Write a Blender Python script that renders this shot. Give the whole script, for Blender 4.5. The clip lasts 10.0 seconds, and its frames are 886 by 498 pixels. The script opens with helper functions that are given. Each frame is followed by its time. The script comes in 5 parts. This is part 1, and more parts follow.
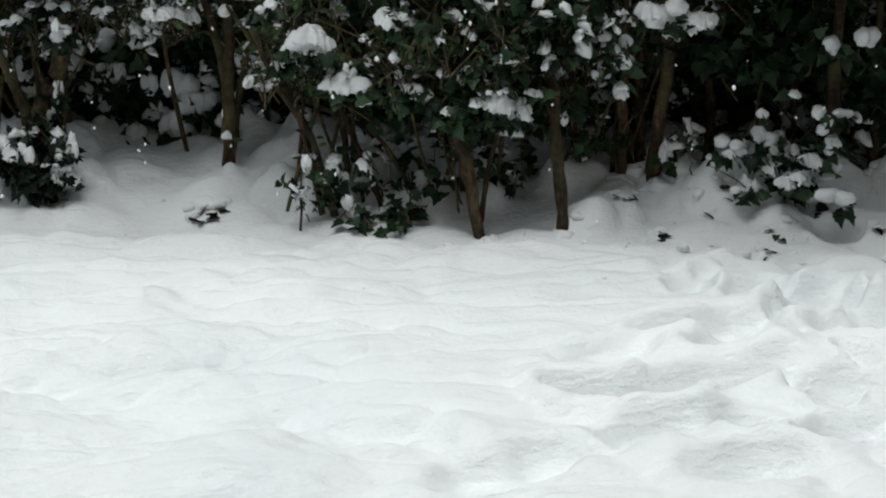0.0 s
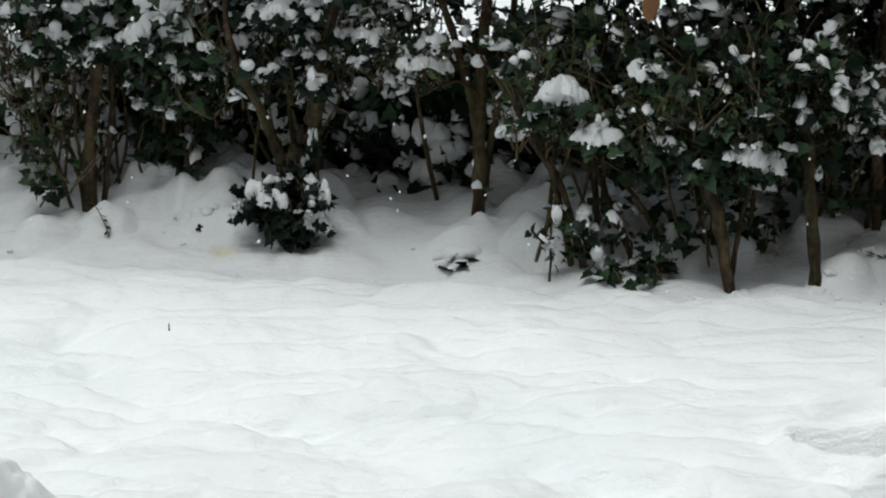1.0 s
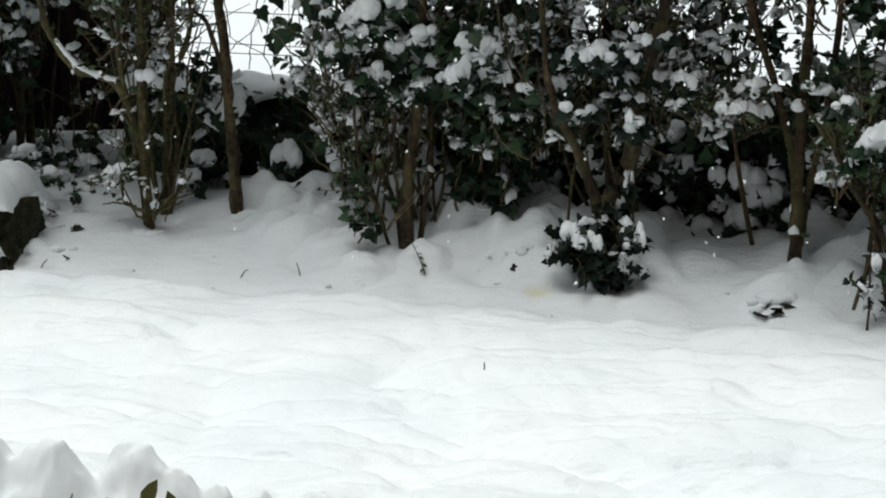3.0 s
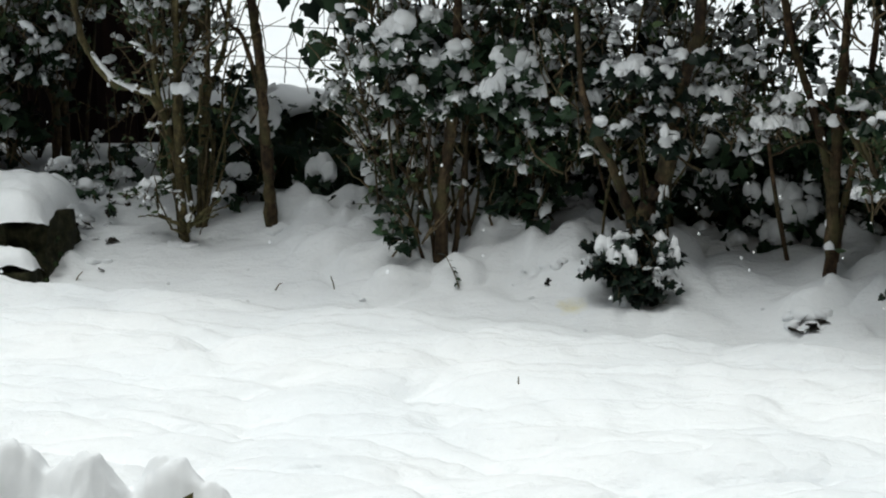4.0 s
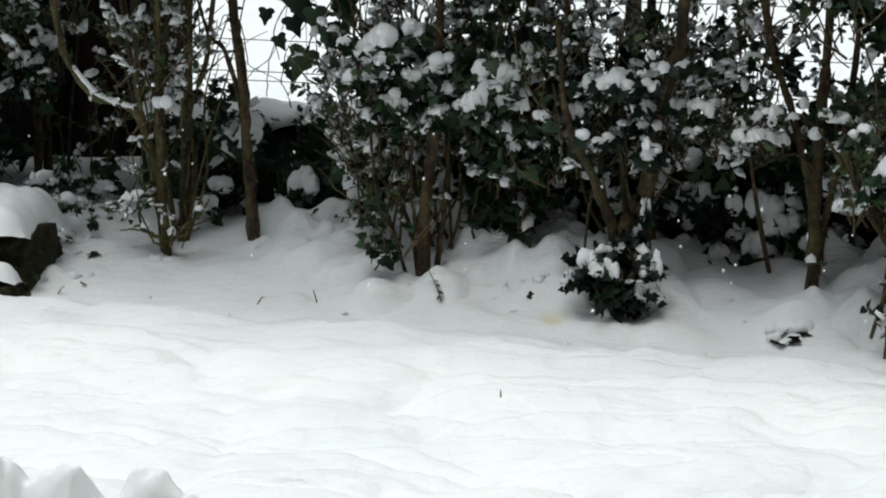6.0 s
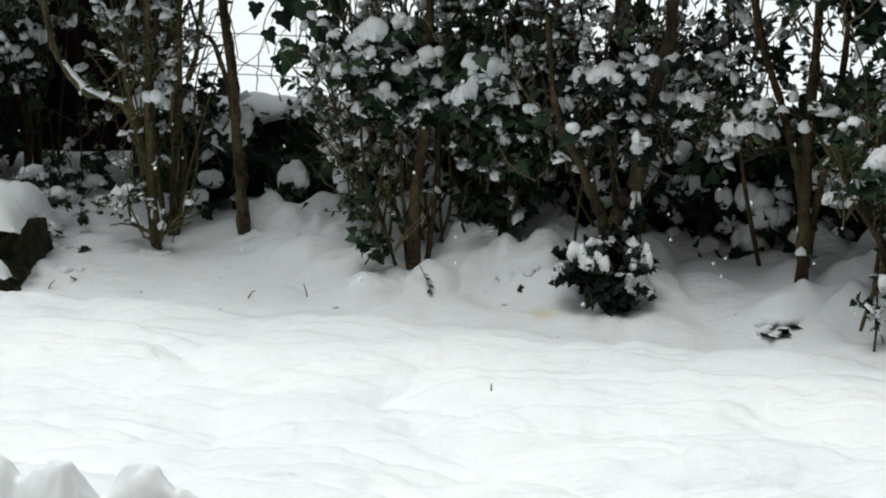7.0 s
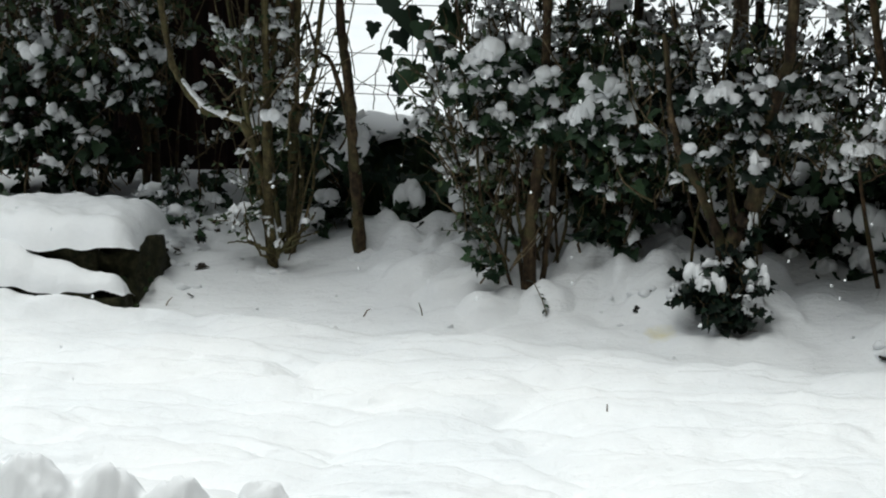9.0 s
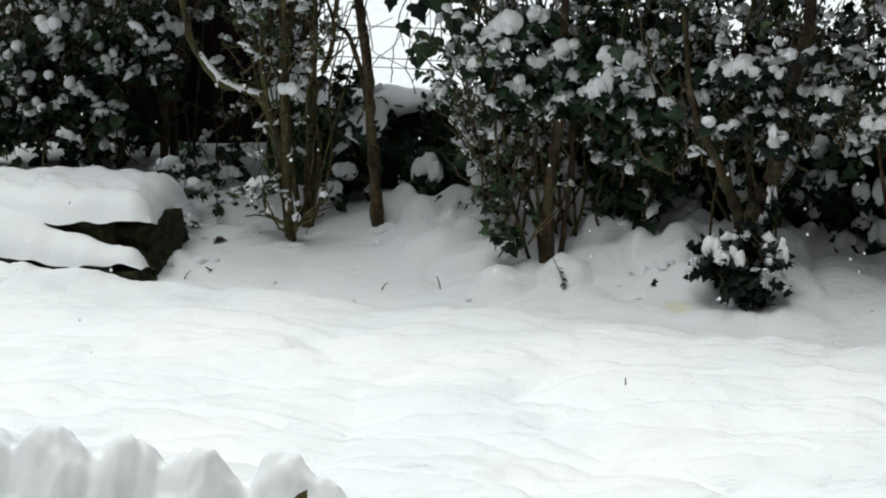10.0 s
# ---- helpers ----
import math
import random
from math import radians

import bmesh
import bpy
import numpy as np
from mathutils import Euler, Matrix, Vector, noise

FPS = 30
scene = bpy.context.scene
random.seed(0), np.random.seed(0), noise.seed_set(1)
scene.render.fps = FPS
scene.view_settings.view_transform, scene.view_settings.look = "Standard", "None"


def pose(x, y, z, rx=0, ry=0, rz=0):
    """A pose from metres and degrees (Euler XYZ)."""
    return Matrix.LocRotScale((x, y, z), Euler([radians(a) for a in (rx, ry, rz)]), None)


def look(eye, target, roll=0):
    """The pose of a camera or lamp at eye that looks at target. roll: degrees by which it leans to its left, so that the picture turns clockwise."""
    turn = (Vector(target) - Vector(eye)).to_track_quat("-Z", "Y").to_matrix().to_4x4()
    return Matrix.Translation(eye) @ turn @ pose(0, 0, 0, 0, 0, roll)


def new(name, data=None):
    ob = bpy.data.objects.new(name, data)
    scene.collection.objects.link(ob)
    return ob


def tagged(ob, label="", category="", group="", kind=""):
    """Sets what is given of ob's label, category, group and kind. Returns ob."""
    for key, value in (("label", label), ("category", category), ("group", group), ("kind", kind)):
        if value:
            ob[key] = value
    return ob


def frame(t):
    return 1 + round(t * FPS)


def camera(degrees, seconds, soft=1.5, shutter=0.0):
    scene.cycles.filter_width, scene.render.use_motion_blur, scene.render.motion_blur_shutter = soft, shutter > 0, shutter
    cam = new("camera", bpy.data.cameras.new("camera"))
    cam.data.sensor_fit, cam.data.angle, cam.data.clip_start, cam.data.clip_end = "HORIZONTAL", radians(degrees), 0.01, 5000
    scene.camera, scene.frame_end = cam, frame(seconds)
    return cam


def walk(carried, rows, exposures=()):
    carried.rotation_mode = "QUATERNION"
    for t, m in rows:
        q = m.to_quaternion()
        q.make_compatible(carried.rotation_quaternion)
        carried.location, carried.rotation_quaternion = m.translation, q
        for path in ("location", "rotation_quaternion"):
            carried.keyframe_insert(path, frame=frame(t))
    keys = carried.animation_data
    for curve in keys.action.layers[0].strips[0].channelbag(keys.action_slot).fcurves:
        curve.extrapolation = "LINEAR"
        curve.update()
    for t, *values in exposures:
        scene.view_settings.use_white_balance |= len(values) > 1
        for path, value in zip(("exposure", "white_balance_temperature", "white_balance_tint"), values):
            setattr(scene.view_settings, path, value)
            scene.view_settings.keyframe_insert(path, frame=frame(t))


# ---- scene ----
# The hedge runs along y + 0.33 x = 5.2; s below is y + 0.33 x.
cam = camera(23.32, 10.0, soft=2.0)


def aim(yaw, pitch, roll, x, y, z):
    """Camera pose from degrees and metres: yaw to the left of +y, pitch upwards, roll, and the place of the eye."""
    a, b, eye = radians(yaw), radians(pitch), Vector((x, y, z))
    return look(eye, eye + Vector((-math.sin(a) * math.cos(b), math.cos(a) * math.cos(b), math.sin(b))), roll)


# It is carried, turns, and sways by some centimetres.
ROWS = [
    (0.0, -15.453, -14.869, 0.990, 0.0764, -0.0187, 1.1920), (0.5, -12.155, -14.350, 0.959, 0.0527, -0.0076, 1.1892),
    (1.0, -9.058, -13.574, 0.584, 0.0416, -0.0014, 1.1873), (1.5, -7.747, -13.225, 0.531, 0.0437, -0.0014, 1.1881),
    (2.0, -6.097, -12.849, 0.450, 0.0264, 0.0055, 1.1923), (2.5, -3.247, -12.664, 0.220, 0.0096, 0.0006, 1.1950),
    (3.0, -0.920, -12.629, 0.075, 0.0033, -0.0005, 1.1983), (3.2, -0.345, -12.593, 0.111, 0.0020, -0.0003, 1.1985),
    (4.5, 0.000, -11.995, 0.109, 0.0, 0.0, 1.2000), (5.0, -0.057, -11.798, 0.159, 0.0011, -0.0001, 1.1988),
    (5.5, -0.192, -11.816, 0.137, 0.0008, 0.0013, 1.1991), (6.0, -0.468, -11.893, 0.121, 0.0030, 0.0001, 1.1974),
    (7.5, -0.761, -12.113, 0.040, 0.0010, -0.0034, 1.2009), (8.0, -0.180, -12.031, 0.113, -0.0024, -0.0029, 1.2013),
    (8.5, 1.527, -11.537, -0.028, -0.0074, -0.0023, 1.2020), (9.0, 2.275, -11.562, -0.167, -0.0092, -0.0032, 1.2004),
    (9.5, 2.436, -11.780, -0.262, -0.0117, -0.0038, 1.1992), (10.0, 2.728, -12.236, -0.256, -0.0130, -0.0005, 1.1970),
]
walk(cam, [(t, aim(*row)) for t, *row in ROWS],
     exposures=[(0.0, 0.53, 6250, 4), (1.0, 0.57, 6250, 4), (2.0, 0.64, 6250, 4), (3.0, 0.70, 6250, 4), (10.0, 0.70, 6250, 4)])

# ---- light: overcast snow sky ----
world = bpy.data.worlds.new("world")
scene.world = world
world.use_nodes = True
wt = world.node_tree
sky = wt.nodes.new("ShaderNodeTexSky")
sky.sky_type, sky.sun_disc = "NISHITA", False
sky.sun_elevation, sky.sun_rotation = radians(78.6), radians(223)
sky.air_density, sky.dust_density = 1.0, 4.0
grey = wt.nodes.new("ShaderNodeHueSaturation")
grey.inputs["Saturation"].default_value = 0.22
wt.links.new(sky.outputs[0], grey.inputs["Color"])
wt.links.new(grey.outputs[0], wt.nodes["Background"].inputs["Color"])
wt.nodes["Background"].inputs["Strength"].default_value = 0.05
sun = new("sun", bpy.data.lights.new("sun", "SUN"))
sun.data.energy, sun.data.angle, sun.data.color = 1.5, radians(46), (1.0, 0.98, 0.95)
sun.matrix_world = look((-0.36, -0.38, 2.6), (0, 0, 0))


# ---- materials ----
def material(name, rough=0.6, metal=0.0, spec=0.5):
    m = bpy.data.materials.new(name)
    m.use_nodes = True
    b = m.node_tree.nodes["Principled BSDF"]
    b.inputs["Roughness"].default_value = rough
    b.inputs["Metallic"].default_value = metal
    b.inputs["Specular IOR Level"].default_value = spec
    return m, m.node_tree.nodes, m.node_tree.links, b


def noise_node(n, l, scale, detail=4.0, rough=0.55, stretch=(1, 1, 1)):
    co = n.new("ShaderNodeTexCoord")
    mp = n.new("ShaderNodeMapping")
    mp.inputs["Scale"].default_value = stretch
    t = n.new("ShaderNodeTexNoise")
    t.inputs["Scale"].default_value, t.inputs["Detail"].default_value, t.inputs["Roughness"].default_value = scale, detail, rough
    l.new(co.outputs["Object"], mp.inputs["Vector"])
    l.new(mp.outputs[0], t.inputs["Vector"])
    return t


def ramp(n, l, src, stops):
    r = n.new("ShaderNodeValToRGB")
    while len(r.color_ramp.elements) < len(stops):
        r.color_ramp.elements.new(0.5)
    for e, (p, c) in zip(r.color_ramp.elements, stops):
        e.position, e.color = p, (*c, 1)
    l.new(src, r.inputs["Fac"])
    return r


def mixed(n, l, fac, a, b, mode="MIX"):
    m = n.new("ShaderNodeMix")
    m.data_type, m.blend_type = "RGBA", mode
    for sock, v in ((m.inputs["Factor"], fac), (m.inputs[6], a), (m.inputs[7], b)):
        if isinstance(v, (int, float)):
            sock.default_value = v
        elif isinstance(v, tuple):
            sock.default_value = (*v, 1)
        else:
            l.new(v, sock)
    return m.outputs[2]


def bump(n, l, b, src, strength, dist):
    k = n.new("ShaderNodeBump")
    k.inputs["Strength"].default_value, k.inputs["Distance"].default_value = strength, dist
    l.new(src, k.inputs["Height"])
    if b.inputs["Normal"].links:
        l.new(b.inputs["Normal"].links[0].from_socket, k.inputs["Normal"])
    l.new(k.outputs[0], b.inputs["Normal"])


def snow_material(name, stain=False, relief=1.0):
    m, n, l, b = material(name, rough=0.62, spec=0.3)
    big, fine = noise_node(n, l, 2.2, 3), noise_node(n, l, 90, 5, 0.7)
    c = ramp(n, l, big.outputs["Fac"], [(0.3, (0.84, 0.865, 0.885)), (0.7, (0.90, 0.91, 0.915))]).outputs[0]
    c = mixed(n, l, 0.10, c, ramp(n, l, fine.outputs["Fac"], [(0.35, (0.70, 0.73, 0.76)), (0.65, (0.95, 0.95, 0.95))]).outputs[0])
    if stain:
        geo = n.new("ShaderNodeNewGeometry")
        d = n.new("ShaderNodeVectorMath")
        d.operation = "DISTANCE"
        d.inputs[1].default_value = (0.30, 4.80, 0.02)
        l.new(geo.outputs["Position"], d.inputs[0])
        w = noise_node(n, l, 38, 3)
        add = n.new("ShaderNodeMath")
        add.operation = "MULTIPLY_ADD"
        add.inputs[1].default_value = 0.06
        l.new(w.outputs["Fac"], add.inputs[0])
        l.new(d.outputs["Value"], add.inputs[2])
        f = ramp(n, l, add.outputs[0], [(0.03, (0.75, 0.75, 0.75)), (0.075, (0, 0, 0))])
        c = mixed(n, l, f.outputs[0], c, (0.80, 0.74, 0.45))
    l.new(c, b.inputs["Base Color"])
    bump(n, l, b, fine.outputs["Fac"], (0.48 if stain else 0.35) * relief, 0.0062 if stain else 0.004)
    bump(n, l, b, noise_node(n, l, 30, 5, 0.65).outputs["Fac"], 0.45 * relief, 0.008)
    if stain:
        bump(n, l, b, noise_node(n, l, 16, 5, 0.65, (0.35, 1, 1)).outputs["Fac"], 0.65, 0.02)
    return m


def leaf_material(name, dark, light, per_object, rough=0.38):
    m, n, l, b = material(name, rough=rough, spec=0.18)
    if per_object:
        r = n.new("ShaderNodeObjectInfo").outputs["Random"]
    else:
        r = n.new("ShaderNodeNewGeometry").outputs["Random Per Island"]
    c = ramp(n, l, r, [(0.0, dark), (0.75, tuple((a + e) / 2 for a, e in zip(dark, light))), (1.0, light)]).outputs[0]
    c = mixed(n, l, 0.45, c, ramp(n, l, noise_node(n, l, 120, 3).outputs["Fac"], [(0.3, (0.45, 0.45, 0.45)), (0.7, (1, 1, 1))]).outputs[0], "MULTIPLY")
    l.new(c, b.inputs["Base Color"])
    bump(n, l, b, noise_node(n, l, 160, 2).outputs["Fac"], 0.3, 0.002)
    return m


def bark_material(name, dark, mid, light, scale=38):
    m, n, l, b = material(name, rough=0.85, spec=0.25)
    grain = noise_node(n, l, scale, 6, 0.65, (1, 1, 0.25))
    c = ramp(n, l, grain.outputs["Fac"], [(0.30, dark), (0.52, mid), (0.72, light)]).outputs[0]
    blotch = noise_node(n, l, 65, 4, 0.7)
    c = mixed(n, l, 0.75, c, ramp(n, l, blotch.outputs["Fac"], [(0.36, (0.25, 0.25, 0.25)), (0.50, (0.9, 0.9, 0.9)), (0.66, (1.7, 1.7, 1.6))]).outputs[0], "MULTIPLY")
    algae = noise_node(n, l, 14, 4)
    c = mixed(n, l, ramp(n, l, algae.outputs["Fac"], [(0.48, (0, 0, 0)), (0.68, (0.55, 0.55, 0.55))]).outputs[0], c, (0.085, 0.088, 0.035))
    l.new(c, b.inputs["Base Color"])
    bump(n, l, b, grain.outputs["Fac"], 0.9, 0.008)
    bump(n, l, b, blotch.outputs["Fac"], 0.7, 0.004)
    return m


def rough_material(name, dark, mid, light, scale, relief, stretch=(1, 1, 1), rough=0.9):
    m, n, l, b = material(name, rough=rough, spec=0.2)
    a, d = noise_node(n, l, scale, 6, 0.65, stretch), noise_node(n, l, scale * 0.17, 3, 0.5, stretch)
    c = ramp(n, l, a.outputs["Fac"], [(0.3, dark), (0.5, mid), (0.72, light)]).outputs[0]
    c = mixed(n, l, 0.5, c, ramp(n, l, d.outputs["Fac"], [(0.3, (0.45, 0.45, 0.45)), (0.7, (1.2, 1.2, 1.2))]).outputs[0], "MULTIPLY")
    l.new(c, b.inputs["Base Color"])
    bump(n, l, b, a.outputs["Fac"], 0.8, relief)
    return m


SNOW = snow_material("snow")
GROUND_SNOW = snow_material("ground_snow", stain=True)
SOFT_SNOW = snow_material("soft_snow", relief=0.4)
IVY = leaf_material("ivy_leaf", (0.006, 0.015, 0.009), (0.055, 0.100, 0.048), False)
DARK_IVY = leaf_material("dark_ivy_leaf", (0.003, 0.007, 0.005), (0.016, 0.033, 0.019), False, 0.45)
IVY_ONE = leaf_material("ivy_leaf_single", (0.006, 0.015, 0.009), (0.046, 0.088, 0.042), True)
PRIVET = leaf_material("privet_leaf", (0.016, 0.032, 0.015), (0.095, 0.138, 0.058), False, 0.5)
OLIVE = leaf_material("olive_leaf", (0.08, 0.075, 0.02), (0.20, 0.17, 0.05), True, 0.5)
DEAD = leaf_material("dead_leaf", (0.012, 0.011, 0.009), (0.05, 0.038, 0.025), True, 0.7)
BROWN_LEAF = leaf_material("brown_leaf", (0.20, 0.10, 0.045), (0.34, 0.19, 0.09), True, 0.7)
BARK = bark_material("bark", (0.011, 0.007, 0.0045), (0.050, 0.033, 0.018), (0.135, 0.094, 0.052))
BARK_RED = bark_material("reddish_bark", (0.016, 0.010, 0.006), (0.066, 0.040, 0.022), (0.15, 0.10, 0.06))
BARK_OLIVE = bark_material("olive_bark", (0.020, 0.016, 0.008), (0.085, 0.068, 0.030), (0.19, 0.16, 0.08))
WHIP = bark_material("whip_bark", (0.035, 0.028, 0.014), (0.115, 0.090, 0.046), (0.24, 0.19, 0.11), 70)
TWIG = bark_material("twig_bark", (0.05, 0.036, 0.02), (0.13, 0.095, 0.055), (0.22, 0.17, 0.10), 80)
MOSS = rough_material("mossy_bank", (0.006, 0.012, 0.005), (0.016, 0.028, 0.010), (0.04, 0.058, 0.02), 45, 0.02, (1, 1, 0.4))
STONE = rough_material("dark_mossy_stone", (0.006, 0.007, 0.003), (0.021, 0.022, 0.009), (0.058, 0.052, 0.026), 42, 0.016)
TIMBER = rough_material("red_brown_timber", (0.006, 0.003, 0.0025), (0.014, 0.006, 0.005), (0.032, 0.015, 0.011), 40, 0.004, (1, 1, 0.06))
WIRE = material("fence_wire", rough=0.5, metal=0.8)[0]
WIRE.node_tree.nodes["Principled BSDF"].inputs["Base Color"].default_value = (0.10, 0.095, 0.09, 1)


# ---- mesh helpers ----
def mesh_object(name, verts, faces, mat, parent=None, label="", smooth=True):
    me = bpy.data.meshes.new(name)
    me.from_pydata(verts.tolist() if hasattr(verts, "tolist") else verts, [], faces.tolist() if hasattr(faces, "tolist") else faces)
    me.materials.append(mat)
    if smooth:
        me.polygons.foreach_set("use_smooth", [True] * len(me.polygons))
    me.update()
    ob = new(name, me)
    if parent:
        ob.parent = parent
        ob.matrix_parent_inverse = parent.matrix_world.inverted()
    return tagged(ob, label) if label else ob


def part(name, bm, mat, parent=None, label="", smooth=True):
    me = bpy.data.meshes.new(name)
    bm.to_mesh(me)
    bm.free()
    me.materials.append(mat)
    if smooth:
        me.polygons.foreach_set("use_smooth", [True] * len(me.polygons))
    ob = new(name, me)
    if parent:
        ob.parent = parent
        ob.matrix_parent_inverse = parent.matrix_world.inverted()
    return tagged(ob, label) if label else ob


def root(name, place, label, category, group="", kind=""):
    ob = new(name)
    ob.empty_display_size = 0.05
    ob.matrix_world = Matrix.Translation(place)
    return tagged(ob, label, category, group, kind)


def joined(pieces):
    """Verts and faces of many (verts, faces) pieces in one."""
    vs, fs, k = [], [], 0
    for v, f in pieces:
        vs.append(np.asarray(v, float))
        fs.extend([tuple(i + k for i in face) for face in f])
        k += len(v)
    return np.concatenate(vs), fs


def spline(points, count):
    """Catmull-Rom through the points."""
    p = np.array(points, float)
    p = np.vstack([2 * p[0] - p[1], p, 2 * p[-1] - p[-2]])
    out = []
    for u in np.linspace(0, len(p) - 3 - 1e-6, count):
        i, f = int(u), u - int(u)
        a, b, c, d = p[i:i + 4]
        out.append(0.5 * (2 * b + (c - a) * f + (2 * a - 5 * b + 4 * c - d) * f * f + (3 * b - a - 3 * c + d) * f ** 3))
    return np.array(out)


def tube(points, r0, r1, sides=8, rng=None, knots=0.0):
    """A tapered tube along the points, closed at its end."""
    p = np.array(points, float)
    n = len(p)
    t = np.gradient(p, axis=0)
    t /= np.linalg.norm(t, axis=1, keepdims=True) + 1e-9
    ref = np.where(np.abs(t[:, 2:3]) > 0.9, [[1.0, 0, 0]], [[0, 0, 1.0]])
    a = np.cross(t, ref)
    a /= np.linalg.norm(a, axis=1, keepdims=True) + 1e-9
    b = np.cross(t, a)
    r = np.linspace(r0, r1, n)[:, None] * np.ones((1, sides))
    if rng is not None and knots:
        r = r * (1 + knots * rng.standard_normal((n, 1)) + 0.5 * knots * rng.standard_normal((n, sides)))
    ang = np.linspace(0, 2 * math.pi, sides, endpoint=False)
    v = p[:, None] + r[..., None] * (np.cos(ang)[None, :, None] * a[:, None] + np.sin(ang)[None, :, None] * b[:, None])
    v = np.vstack([v.reshape(-1, 3), p[-1:] + t[-1:] * r1])
    f = [(i * sides + j, i * sides + (j + 1) % sides, (i + 1) * sides + (j + 1) % sides, (i + 1) * sides + j) for i in range(n - 1) for j in range(sides)]
    f += [((n - 1) * sides + j, (n - 1) * sides + (j + 1) % sides, n * sides) for j in range(sides)]
    return v, f


ICO = {}


def ico(level):
    if level not in ICO:
        bm = bmesh.new()
        bmesh.ops.create_icosphere(bm, subdivisions=level, radius=1)
        ICO[level] = (np.array([v.co for v in bm.verts]), [tuple(v.index for v in f.verts) for f in bm.faces])
        bm.free()
    return ICO[level]


def lump(center, size, seed, level=3, sag=0.35, rugged=1.0):
    """A pillow of snow: round above, flat and ragged below."""
    d, f = ico(level)
    out = []
    for x, y, z in d:
        q = Vector((x, y, z)) * 1.4 + Vector((seed * 3.1, seed * 1.7, seed * 0.9))
        r = 1 + rugged * (0.42 * noise.noise(q) + 0.13 * noise.noise(q * 2.6) + 0.04 * noise.noise(q * 6.5))
        zz = z if z > 0 else z * (sag + 0.55 * max(0.0, noise.noise(q * 1.8 + Vector((5, 0, 0)))))
        out.append((x * r * size[0], y * r * size[1], zz * r * size[2]))
    return np.array(out) + np.array(center), f


def drape(center, size, seed, level=3, slide=0.45):
    """A patch of snow on leaves: lobed outline, soft top, thin ragged rim that slides down at the front."""
    d, f = ico(level)
    out = []
    for x, y, z in d:
        a = math.atan2(y, x)
        e = Vector((math.cos(a) * 1.3, math.sin(a) * 1.3, seed * 2.7))
        rim = 1 + 0.55 * noise.noise(e) + 0.42 * noise.noise(e * 2.3)
        q = Vector((x * 1.6 + seed, y * 1.6, z * 1.6))
        top = 1 + 0.50 * noise.noise(q) + 0.30 * noise.noise(q * 2.5) + 0.14 * noise.noise(q * 6)
        far = math.hypot(x, y)
        px, py = x * rim * size[0], y * rim * size[1]
        pz = z ** 0.8 * top * size[2] * 0.85 if z > 0 else z * size[2] * (0.25 + 0.5 * max(0.0, noise.noise(q * 1.7)))
        pz -= far * far * size[2] * (0.35 + 0.8 * max(0.0, noise.noise(e * 3.1)))
        out.append((px, py, pz + slide * py))
    return np.array(out) + np.array(center), f


# Leaf outlines, length 1 along y, from the stalk.
IVY_OUT = np.array([(0, 0), (0.17, -0.12), (0.40, -0.07), (0.52, 0.14), (0.37, 0.27), (0.40, 0.47), (0.21, 0.60), (0.11, 0.83), (0, 1.0),
                    (-0.10, 0.82), (-0.22, 0.61), (-0.41, 0.48), (-0.36, 0.28), (-0.50, 0.12), (-0.42, -0.06), (-0.18, -0.11)])
OVAL_OUT = np.array([(0, 0), (0.17, 0.18), (0.25, 0.45), (0.17, 0.75), (0, 1.0), (-0.17, 0.75), (-0.25, 0.45), (-0.17, 0.18)])


def leaf_shape(outline, fold=0.22, droop=0.25):
    """Verts and triangles of one leaf, folded along its rib and drooping at its tip."""
    rib = np.array([(0, 0.33), (0, 0.66)])
    o = np.vstack([outline, rib])
    z = fold * np.abs(o[:, 0]) - droop * o[:, 1] ** 2
    n, r0, r1 = len(outline), len(outline), len(outline) + 1
    f = []
    for i in range(n):
        j = (i + 1) % n
        low_i, low_j = outline[i][1] < 0.5, outline[j][1] < 0.5
        if low_i and low_j:
            f.append((i, j, r0))
        elif not low_i and not low_j:
            f.append((i, j, r1))
        elif low_i:
            f += [(i, j, r1), (i, r1, r0)]
        else:
            f += [(i, j, r0), (i, r0, r1)]
    return np.column_stack([o, z]), np.array(f)


IVY_LEAF, OVAL_LEAF = leaf_shape(IVY_OUT), leaf_shape(OVAL_OUT, 0.3, 0.12)


def many(shape, places, turns, sizes):
    """One mesh out of many copies of a shape."""
    v, f = shape
    out = np.einsum("nij,vj->nvi", turns, v) * np.asarray(sizes).reshape(len(places), 1, -1) + places[:, None]
    faces = (np.asarray(f)[None] + (np.arange(len(places)) * len(v))[:, None, None]).reshape(-1, 3)
    return out.reshape(-1, 3), faces


def leaf_turns(rng, n, ways, flat=0.55):
    """Turns for leaves that grow along ways, their upper sides towards the sky and the light."""
    y = ways / (np.linalg.norm(ways, axis=1, keepdims=True) + 1e-9)
    up = np.array([0, -0.35, flat]) + 0.45 * rng.standard_normal((n, 3))
    z = up - (up * y).sum(1, keepdims=True) * y
    z /= np.linalg.norm(z, axis=1, keepdims=True) + 1e-9
    return np.stack([np.cross(y, z), y, z], -1)


